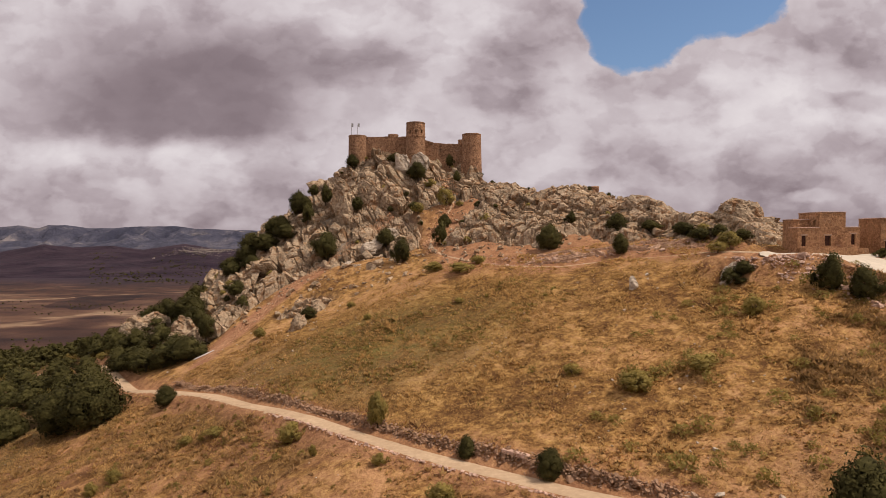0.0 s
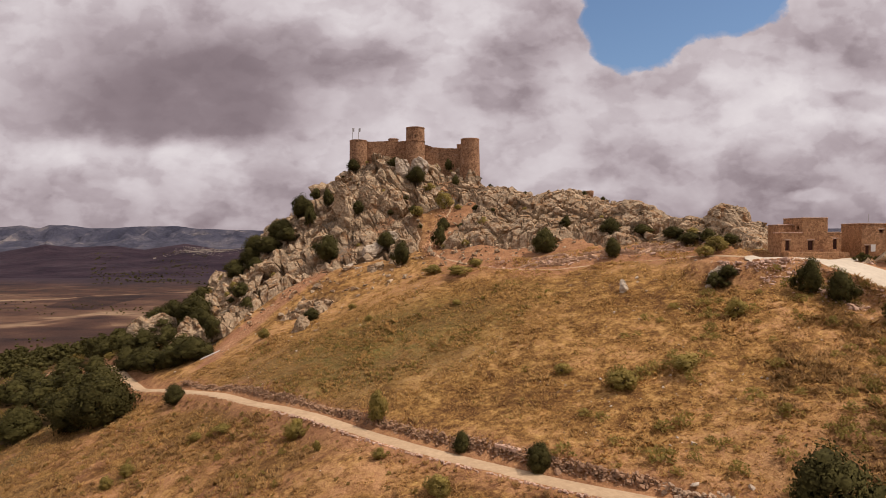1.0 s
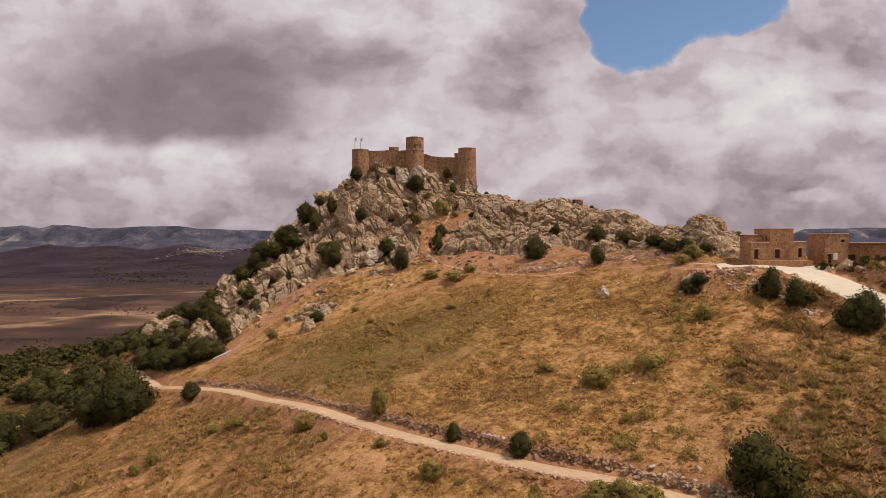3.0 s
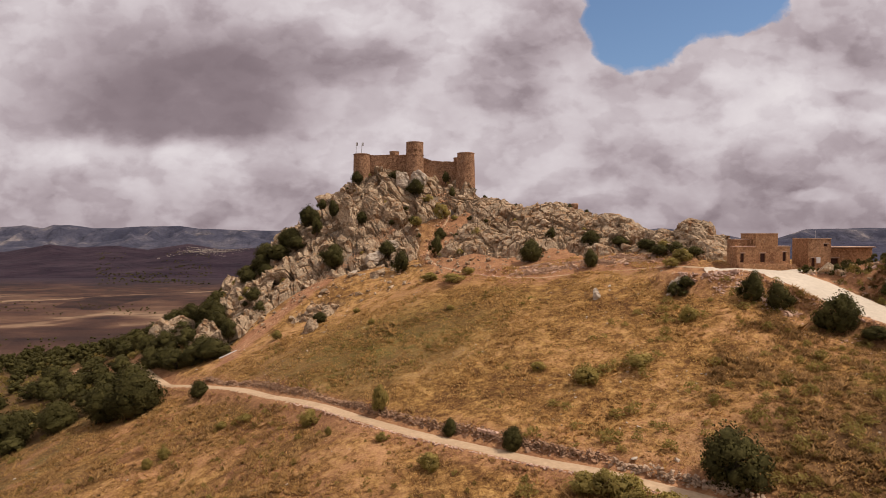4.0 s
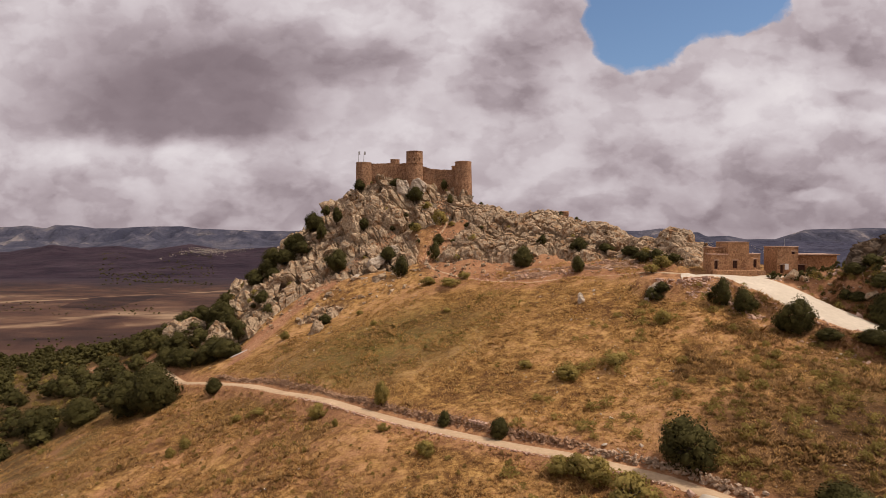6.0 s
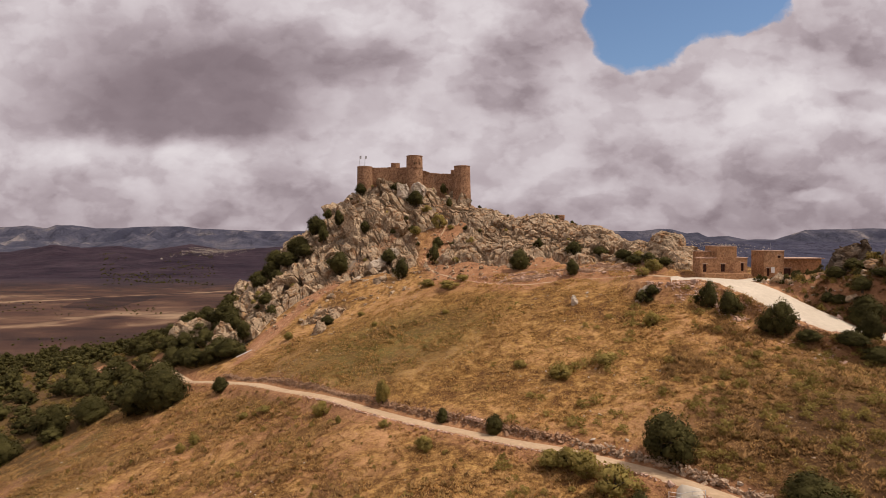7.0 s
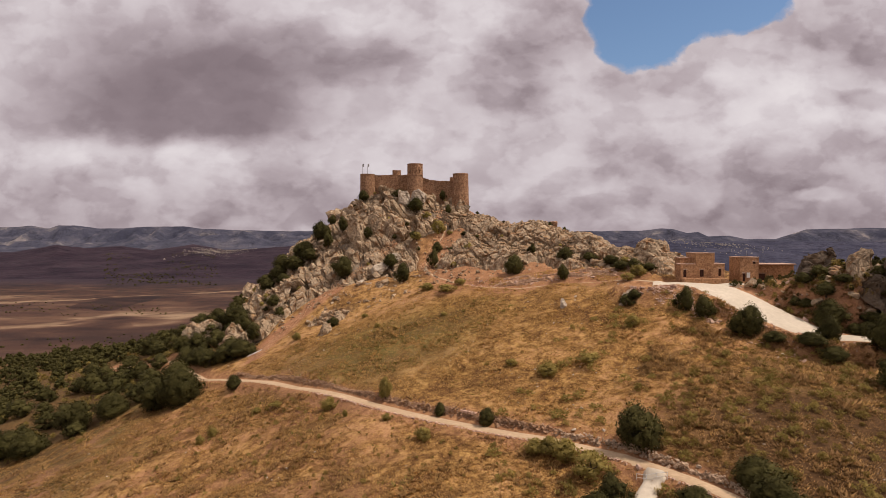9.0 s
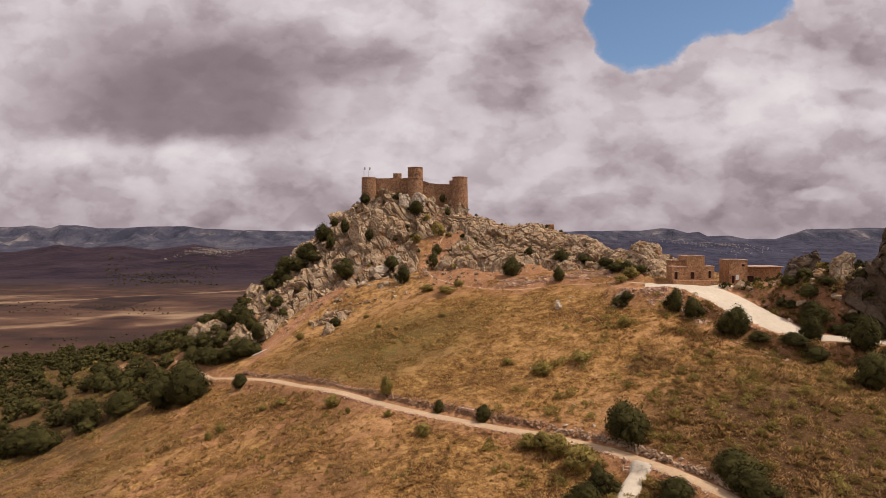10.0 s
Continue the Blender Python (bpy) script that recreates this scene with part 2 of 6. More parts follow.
    cloud = n.ramp(n.math("DIVIDE", light, 1.2), (0.0, (0.165, 0.124, 0.138)), (0.28, (0.270, 0.212, 0.231)), (0.5, (0.440, 0.366, 0.390)), (0.7, (0.60, 0.527, 0.550)), (0.84, (0.70, 0.632, 0.652)), (1.0, (0.80, 0.735, 0.745)))
    gap = bank(*BLUE_GAPS[0], 0.5)
    for other in BLUE_GAPS[1:]:
        gap = n.math("MAXIMUM", gap, bank(*other, 0.5))
    gap = n.math("ADD", gap, n.math("MULTIPLY", n.math("SUBTRACT", n.noise(sheet, 9.0, 10.0, 0.62), 0.5), 0.7))
    gap = n.ramp(gap, (0.42, 0.0), (0.53, 0.75), (0.66, 1.0))
    blue = n.mix(1.0, sky, (0.094, 0.099, 0.106, 1), "MULTIPLY")
    colour = n.mix(gap, cloud, blue)
    out = n.add("ShaderNodeBackground", {0: colour, 1: 1.0})
    n.add("ShaderNodeOutputWorld", {0: out.outputs[0]})


# darker and brighter banks of cloud: slope east, slope up, reach sideways, over and under, amount, softness
CLOUD_BANKS = [(-0.463, 0.23, 0.335, 0.134, 0.073, -0.38, 0.4), (-0.434, 0.22, 0.191, 0.105, 0.057, -0.26, 0.4), (-0.219, 0.32, 0.158, 0.053, 0.053, -0.15, 0.35), (-0.52, 0.385, 0.3, 0.06, 0.06, -0.08, 0.6), (-0.176, 0.21, 0.115, 0.048, 0.057, 0.04, 0.6), (-0.214, 0.402, 0.124, 0.057, 0.048, 0.16, 0.6), (-0.721, 0.344, 0.124, 0.077, 0.057, 0.08, 0.6), (-0.501, 0.129, 0.249, 0.024, 0.038, 0.06, 0.6), (-0.463, 0.067, 0.316, 0.038, 0.057, -0.16, 0.6), (0.173, 0.344, 0.072, 0.077, 0.057, -0.18, 0.45), (0.097, 0.268, 0.077, 0.057, 0.057, -0.17, 0.45), (0.03, 0.206, 0.067, 0.043, 0.043, -0.12, 0.5), (0.049, 0.349, 0.057, 0.048, 0.038, 0.06, 0.6), (0.388, 0.249, 0.22, 0.048, 0.077, 0.03, 0.6), (0.713, 0.335, 0.105, 0.124, 0.077, -0.14, 0.45), (0.713, 0.215, 0.057, 0.017, 0.017, -0.2, 0.4), (0.207, 0.124, 0.21, 0.043, 0.048, -0.12, 0.6), (0.627, 0.105, 0.268, 0.057, 0.086, -0.26, 0.6), (0.0, 0.01, 1.052, 0.048, 0.077, -0.26, 0.7), (0.618, 0.059, 0.043, 0.011, 0.009, 0.22, 0.5)]
BLUE_GAPS = [(0.336, 0.359, 0.098, 0.163, 0.067), (0.422, 0.407, 0.126, 0.21, 0.08)]
make_world()
sun = new("sun", bpy.data.lights.new("sun", "SUN"))
sun.data.energy, sun.data.angle, sun.data.color = 3.3, radians(0.6), (1.0, 0.858, 0.760)
sun.matrix_world = look((0, 0, 300), Vector((0, 0, 300)) - SUN_FROM)
scene.view_settings.exposure = 0.0

# ---- materials ----
def surface(name, dark, light, scale=1.0, rough=0.9, bump=0.3, spread=0.25, stain=None, stain_at=0.62, cells=0.0, crack=0.0, translucent=0.0, tones=0.45, gloss=0.25, ledge=None, lichen=None):
    """A matt natural surface: broad and fine variation between two colours, stains, relief, and a drift from object to object."""
    m = bpy.data.materials.new(name)
    m.use_nodes = True
    n = Nodes(m.node_tree)
    where = n.add("ShaderNodeNewGeometry").outputs["Position"]
    broad = n.noise(where, 0.23 * scale, 3.0)
    fine = n.noise(where, 1.9 * scale, 8.0, 0.65)
    value = n.math("ADD", n.math("MULTIPLY", broad, 0.5), n.math("MULTIPLY", fine, 0.7))
    height_in = fine
    if cells:
        cell = n.add("ShaderNodeTexVoronoi", {"Vector": where, "Scale": cells, "Randomness": 0.9}, feature="F1")
        tone = n.add("ShaderNodeSeparateColor", {0: cell.outputs["Color"]}).outputs[0]
        value = n.math("ADD", value, n.math("MULTIPLY", n.math("SUBTRACT", tone, 0.5), tones))
        edge = n.add("ShaderNodeTexVoronoi", {"Vector": where, "Scale": cells, "Randomness": 0.9}, feature="DISTANCE_TO_EDGE").outputs[0]
        joint = n.ramp(edge, (0.02, 0.0), (0.12, 1.0))
        height_in = n.math("ADD", n.math("MULTIPLY", joint, 1.2), n.math("MULTIPLY", fine, 0.6))
    colour = n.ramp(value, (0.36, dark), (0.82, light))
    if stain:
        patch = n.noise(where, 0.6 * scale, 6.0, 0.6, 0.6)
        colour = n.mix(n.ramp(patch, (stain_at - 0.06, 0.0), (stain_at + 0.05, 1.0)), colour, (*stain, 1))
    if lichen:
        spots = n.noise(where, 2.3 * scale, 6.0, 0.7, 0.3)
        colour = n.mix(n.ramp(spots, (0.52, 0.0), (0.60, 0.6)), colour, (*lichen, 1))
    if ledge:
        # soil and withered grass lie where the rock is flat
        up = n.add("ShaderNodeSeparateXYZ", {0: n.add("ShaderNodeNewGeometry").outputs["True Normal"]}).outputs[2]
        flat = n.math("ADD", up, n.math("MULTIPLY", n.math("SUBTRACT", n.noise(where, 0.5, 5.0, 0.6), 0.5), 0.9))
        colour = n.mix(n.ramp(flat, (0.80, 0.0), (0.93, 0.9)), colour, n.ramp(fine, (0.38, (ledge[0] * 0.5, ledge[1] * 0.5, ledge[2] * 0.5)), (0.64, ledge)))
    if crack:
        bent = n.add("ShaderNodeVectorMath", {0: where, 1: (0.5, 0.5, 1.0)}, operation="MULTIPLY").outputs[0]
        line = n.add("ShaderNodeTexVoronoi", {"Vector": bent, "Scale": crack, "Randomness": 1.0}, feature="DISTANCE_TO_EDGE").outputs[0]
        height_in = n.math("ADD", height_in, n.math("MULTIPLY", n.ramp(line, (0.0, 0.0), (0.16, 1.0)), 0.35))
    if spread:
        own = n.add("ShaderNodeObjectInfo").outputs["Random"]
        isle = n.add("ShaderNodeNewGeometry").outputs["Random Per Island"]
        drift = n.math("ADD", 1.0 - spread, n.math("MULTIPLY", n.math("ADD", own, isle), spread))
        colour = n.mix(1.0, colour, n.add("ShaderNodeCombineColor", {0: drift, 1: drift, 2: drift}).outputs[0], "MULTIPLY")
    relief = n.add("ShaderNodeBump", {"Strength": min(1.0, bump), "Distance": 0.25 if bump < 1 else bump * 0.25, "Height": height_in})
    shader = n.add("ShaderNodeBsdfPrincipled", {"Base Color": colour, "Roughness": rough, "Normal": relief.outputs[0], "Specular IOR Level": gloss})
    if translucent:
        thin = n.add("ShaderNodeBsdfTranslucent", {0: colour})
        shader = n.add("ShaderNodeMixShader", {0: translucent, 1: shader.outputs[0], 2: thin.outputs[0]})
    n.add("ShaderNodeOutputMaterial", {0: shader.outputs[0]})
    return m


def hazed_upland_colour(n, where):
    """Purple-brown heath below, blue-grey far slopes with pale patches above: cloud shade and haze are painted into the
    colour.
    """
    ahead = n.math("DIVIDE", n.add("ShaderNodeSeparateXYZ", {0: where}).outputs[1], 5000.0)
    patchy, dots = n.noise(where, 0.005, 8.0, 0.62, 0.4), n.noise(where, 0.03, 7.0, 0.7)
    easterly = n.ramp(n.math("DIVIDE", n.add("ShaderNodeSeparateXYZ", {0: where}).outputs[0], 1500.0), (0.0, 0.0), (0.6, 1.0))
    # the dark purple of the near uplands is cloud shade put into the colour
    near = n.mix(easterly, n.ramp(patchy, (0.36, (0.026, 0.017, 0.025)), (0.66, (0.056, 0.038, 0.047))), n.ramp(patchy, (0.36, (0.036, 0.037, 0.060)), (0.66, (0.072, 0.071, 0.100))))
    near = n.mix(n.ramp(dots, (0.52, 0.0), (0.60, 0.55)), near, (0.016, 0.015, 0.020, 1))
    # the blue-grey tint stands for distance haze, painted into the slopes' colour
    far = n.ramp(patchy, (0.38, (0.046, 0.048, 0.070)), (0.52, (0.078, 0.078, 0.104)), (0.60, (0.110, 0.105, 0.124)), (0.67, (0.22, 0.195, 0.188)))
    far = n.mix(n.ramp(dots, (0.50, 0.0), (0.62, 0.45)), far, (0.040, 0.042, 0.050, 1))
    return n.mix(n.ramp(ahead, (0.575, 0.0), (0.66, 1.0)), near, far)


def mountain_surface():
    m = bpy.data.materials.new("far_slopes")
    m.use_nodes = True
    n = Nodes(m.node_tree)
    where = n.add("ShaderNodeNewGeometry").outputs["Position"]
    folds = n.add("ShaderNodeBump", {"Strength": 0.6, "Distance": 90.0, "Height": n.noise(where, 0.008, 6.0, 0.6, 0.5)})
    shader = n.add("ShaderNodeBsdfPrincipled", {"Base Color": hazed_upland_colour(n, where), "Roughness": 0.95, "Normal": folds.outputs[0], "Specular IOR Level": 0.05})
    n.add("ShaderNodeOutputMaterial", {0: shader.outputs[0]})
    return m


def ground_surface():
    """Dry grass, greener hollows, red soil, bare rock and the valley's field pattern with cloud shade painted in, told
    apart by the land's own cover map.
    """
    m = bpy.data.materials.new("land")
    m.use_nodes = True
    n = Nodes(m.node_tree)
    where = n.add("ShaderNodeNewGeometry").outputs["Position"]
    cover = n.add("ShaderNodeSeparateColor", {0: n.add("ShaderNodeAttribute", attribute_name="cover").outputs["Color"]}).outputs
    valley = n.add("ShaderNodeSeparateColor", {0: n.add("ShaderNodeAttribute", attribute_name="valley").outputs["Color"]}).outputs
    broad, middle, fine = n.noise(where, 0.045, 4.0), n.noise(where, 0.35, 6.0, 0.6, 0.4), n.noise(where, 2.6, 9.0, 0.7)
    tufts = n.noise(where, 1.0, 7.0, 0.7, 0.8)
    grass = n.ramp(n.math("ADD", n.math("ADD", n.math("MULTIPLY", middle, 0.35), n.math("MULTIPLY", broad, 0.25)), n.math("ADD", n.math("MULTIPLY", tufts, 0.35), n.math("MULTIPLY", fine, 0.2))), (0.49, (0.105, 0.050, 0.019)), (0.55, (0.225, 0.118, 0.039)), (0.605, (0.420, 0.245, 0.080)), (0.67, (0.640, 0.420, 0.150)))
    soil = n.ramp(n.math("ADD", n.math("MULTIPLY", middle, 0.4), n.math("MULTIPLY", fine, 0.6)), (0.36, (0.215, 0.096, 0.048)), (0.68, (0.53, 0.285, 0.155)))
    bare = n.ramp(n.math("ADD", n.math("MULTIPLY", broad, 0.6), n.math("MULTIPLY", middle, 0.55)), (0.56, 0.0), (0.70, 0.7))
    colour = n.mix(bare, grass, soil)
    green = n.ramp(fine, (0.35, (0.070, 0.062, 0.016)), (0.7, (0.25, 0.205, 0.062)))
    colour = n.mix(n.math("MULTIPLY", cover[1], n.ramp(middle, (0.36, 0.15), (0.6, 1.0))), colour, green)
    heath = n.ramp(n.math("ADD", n.math("MULTIPLY", tufts, 0.6), n.math("MULTIPLY", fine, 0.4)), (0.36, (0.044, 0.023, 0.011)), (0.66, (0.165, 0.092, 0.040)))
    colour = n.mix(n.add("ShaderNodeAttribute", attribute_name="cover").outputs["Alpha"], colour, heath)
    colour = n.mix(cover[2], colour, soil)
    stone = n.ramp(n.math("ADD", n.math("MULTIPLY", middle, 0.5), n.math("MULTIPLY", fine, 0.5)), (0.34, (0.115, 0.085, 0.058)), (0.66, (0.36, 0.30, 0.22)))
    colour = n.mix(cover[0], colour, stone)
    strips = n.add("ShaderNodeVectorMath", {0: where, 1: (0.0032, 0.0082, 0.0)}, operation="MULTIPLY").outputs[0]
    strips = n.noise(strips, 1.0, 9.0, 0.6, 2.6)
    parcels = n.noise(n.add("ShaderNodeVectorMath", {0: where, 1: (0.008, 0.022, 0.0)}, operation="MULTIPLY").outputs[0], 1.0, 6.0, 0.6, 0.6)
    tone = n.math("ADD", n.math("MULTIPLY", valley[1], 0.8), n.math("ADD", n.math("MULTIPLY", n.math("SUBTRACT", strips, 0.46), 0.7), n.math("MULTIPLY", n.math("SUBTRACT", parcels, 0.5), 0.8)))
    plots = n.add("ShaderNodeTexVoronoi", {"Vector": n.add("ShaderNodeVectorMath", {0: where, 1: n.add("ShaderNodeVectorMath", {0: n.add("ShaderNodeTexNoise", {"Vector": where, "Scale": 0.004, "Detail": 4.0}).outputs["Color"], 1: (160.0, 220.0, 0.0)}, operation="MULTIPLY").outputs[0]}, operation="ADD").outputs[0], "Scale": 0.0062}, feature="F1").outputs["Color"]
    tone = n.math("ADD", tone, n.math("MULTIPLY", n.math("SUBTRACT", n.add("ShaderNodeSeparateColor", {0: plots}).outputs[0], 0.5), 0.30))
    # the dark stops carry painted cloud shade besides the tones of soil and stubble
    fields_and_shade = n.ramp(tone, (0.0, (0.026, 0.016, 0.015)), (0.36, (0.074, 0.040, 0.029)), (0.58, (0.135, 0.077, 0.049)), (0.85, (0.30, 0.205, 0.125)))
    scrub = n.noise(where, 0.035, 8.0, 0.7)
    fields_and_shade = n.mix(n.math("MULTIPLY", n.ramp(scrub, (0.5, 0.0), (0.6, 0.7)), valley[2]), fields_and_shade, (0.016, 0.017, 0.016, 1))
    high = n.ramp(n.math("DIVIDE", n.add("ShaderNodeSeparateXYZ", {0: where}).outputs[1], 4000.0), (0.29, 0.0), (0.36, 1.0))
    fields_and_shade = n.mix(high, fields_and_shade, hazed_upland_colour(n, where))
    colour = n.mix(valley[0], colour, fields_and_shade)
    relief = n.add("ShaderNodeBump", {"Strength": 0.8, "Distance": 0.3, "Height": n.math("ADD", fine, middle)})
    shader = n.add("ShaderNodeBsdfPrincipled", {"Base Color": colour, "Roughness": 0.95, "Normal": relief.outputs[0], "Specular IOR Level": 0.1})
    n.add("ShaderNodeOutputMaterial", {0: shader.outputs[0]})
    return m


LAND = ground_surface()
HAZED_SLOPES = mountain_surface()
CASTLE_STONE = surface("castle_stone", (0.200, 0.104, 0.055), (0.53, 0.308, 0.172), 1.0, 0.95, 0.8, 0.04, (0.54, 0.36, 0.235), 0.66, cells=2.3, tones=0.32)
HOUSE_STONE = surface("house_stone", (0.29, 0.142, 0.070), (0.66, 0.375, 0.192), 1.4, 0.95, 0.9, 0.04, (0.50, 0.33, 0.21), 0.68, cells=2.4, tones=0.26)
ROCK = surface("quartzite", (0.105, 0.072, 0.043), (0.70, 0.535, 0.350), 0.8, 0.92, 1.0, 0.10, (0.28, 0.160, 0.080), 0.57, crack=0.75, ledge=(0.37, 0.212, 0.092), lichen=(0.120, 0.098, 0.062))
# darker copy of the quartzite: the roadside crags' shade is in its colour
SHADED_ROCK = surface("dark_crusted_rock", (0.036, 0.025, 0.017), (0.165, 0.122, 0.082), 0.8, 0.92, 1.0, 0.12, (0.10, 0.065, 0.038), 0.55, crack=0.75)
PALE_ROCK = surface("pale_quartzite", (0.30, 0.235, 0.165), (0.70, 0.600, 0.470), 0.9, 0.92, 0.9, 0.12, (0.36, 0.25, 0.15), 0.62, crack=0.9)
RUBBLE = surface("rubble", (0.27, 0.155, 0.105), (0.74, 0.530, 0.400), 1.5, 0.95, 0.6, 0.3)
SCREE = surface("scree", (0.30, 0.152, 0.078), (0.62, 0.385, 0.215), 1.5, 0.95, 0.6, 0.3)
TRACK_SOIL = surface("track_soil", (0.36, 0.245, 0.140), (0.60, 0.445, 0.280), 0.8, 0.95, 0.3, 0.0, (0.46, 0.33, 0.20), 0.6)
CONCRETE = surface("pale_concrete", (0.47, 0.40, 0.295), (0.66, 0.580, 0.450), 0.6, 0.85, 0.15, 0.0)
LEAF = surface("holm_oak_leaf", (0.015, 0.015, 0.005), (0.128, 0.112, 0.036), 1.2, 0.8, 0.2, 0.35, translucent=0.2, gloss=0.08)
LEAF_LIGHT = surface("broom_leaf", (0.165, 0.130, 0.033), (0.50, 0.390, 0.115), 1.2, 0.8, 0.2, 0.3, translucent=0.5)
RUIN_STONE = surface("ruin_stone", (0.38, 0.215, 0.125), (0.78, 0.535, 0.355), 1.5, 0.95, 0.8, 0.1, cells=3.0, tones=0.4)
BANK_STONE = surface("bank_stone", (0.13, 0.074, 0.043), (0.46, 0.290, 0.175), 1.5, 0.95, 0.6, 0.35)
WALL_STONE = surface("wall_stone", (0.13, 0.083, 0.053), (0.56, 0.41, 0.275), 1.5, 0.95, 0.6, 0.35)
BARK = surface("bark", (0.04, 0.028, 0.018), (0.12, 0.09, 0.06), 4.0, 0.95, 0.6, 0.2)
STRAW = surface("dry_grass", (0.31, 0.172, 0.058), (0.76, 0.485, 0.185), 1.0, 0.9, 0.1, 0.35, translucent=0.5)
DARK_WOOD = surface("dark_wood", (0.030, 0.012, 0.008), (0.075, 0.030, 0.018), 4.0, 0.7, 0.3, 0.1)
WHITE_PAINT = surface("white_paint", (0.66, 0.64, 0.60), (0.80, 0.78, 0.74), 2.0, 0.6, 0.05, 0.0)
STEEL = surface("galvanised_steel", (0.32, 0.32, 0.31), (0.45, 0.45, 0.44), 3.0, 0.45, 0.05, 0.0)


# ---- building blocks ----
def part(name, bm, material, parent=None, label=""):
    """One mesh object from a bmesh, under a thing or a part."""
    mesh = bpy.data.meshes.new(name)
    bm.to_mesh(mesh)
    bm.free()
    mesh.materials.append(material)
    ob = new(name, mesh)
    ob.parent = parent
    if label:
        tagged(ob, label)
    return ob


def mesh_from(name, verts, faces, material, sides=None, smooth_faces=False):
    """A mesh from arrays of corners and of faces with the same number of sides."""
    mesh = bpy.data.meshes.new(name)
    verts, faces = np.asarray(verts, np.float32), np.asarray(faces, np.int32)
    sides = faces.shape[1]
    mesh.vertices.add(len(verts))
    mesh.vertices.foreach_set("co", verts.ravel())
    mesh.loops.add(faces.size)
    mesh.loops.foreach_set("vertex_index", faces.ravel())
    mesh.polygons.add(len(faces))
    mesh.polygons.foreach_set("loop_start", np.arange(len(faces), dtype=np.int32) * sides)
    mesh.polygons.foreach_set("use_smooth", np.full(len(faces), smooth_faces))
    mesh.update(calc_edges=True)
    mesh.materials.append(material)
    return mesh


def thing(name, x, y, z, label, category, group="", kind="", turn=0.0):
    """An empty at a thing's base, to carry its parts."""
    ob = new(name)
    ob.matrix_basis = pose(x, y, z, 0, 0, turn)
    return tagged(ob, label, category, group, kind)


def ground_at(x, y):
    return float(height(np.array([x]), np.array([y]))[0])


def add_box(bm, x0, x1, y0, y1, z0, z1, bevel=0.0):
    made = bmesh.ops.create_cube(bm, size=1, matrix=Matrix.Translation(((x0 + x1) / 2, (y0 + y1) / 2, (z0 + z1) / 2)) @ Matrix.Diagonal((x1 - x0, y1 - y0, z1 - z0, 1)))
    if bevel:
        edges = list({e for v in made["verts"] for e in v.link_edges})
        bmesh.ops.bevel(bm, geom=edges, offset=bevel, segments=1, affect="EDGES")
    return made["verts"]


def wear(bm, amount, scale, seed=0):
    """Unsettles the corners, as age does."""
    for v in bm.verts:
        v.co += noise.noise_vector(v.co * scale + Vector((seed, seed * 1.7, 0))) * amount

# ---- the land ----
def axis(low, high, step, far_low, far_high, growth=1.025):
    out = list(np.arange(low, high + step / 2, step))
    for end, sign in ((far_high, 1), (far_low, -1)):
        at, gap, run = (out[-1] if sign > 0 else out[0]), step, []
        while (end - at) * sign > 0:
            gap *= growth
            at += gap * sign
            run.append(at)
        out = out + run if sign > 0 else run[::-1] + out
    return np.array(out)


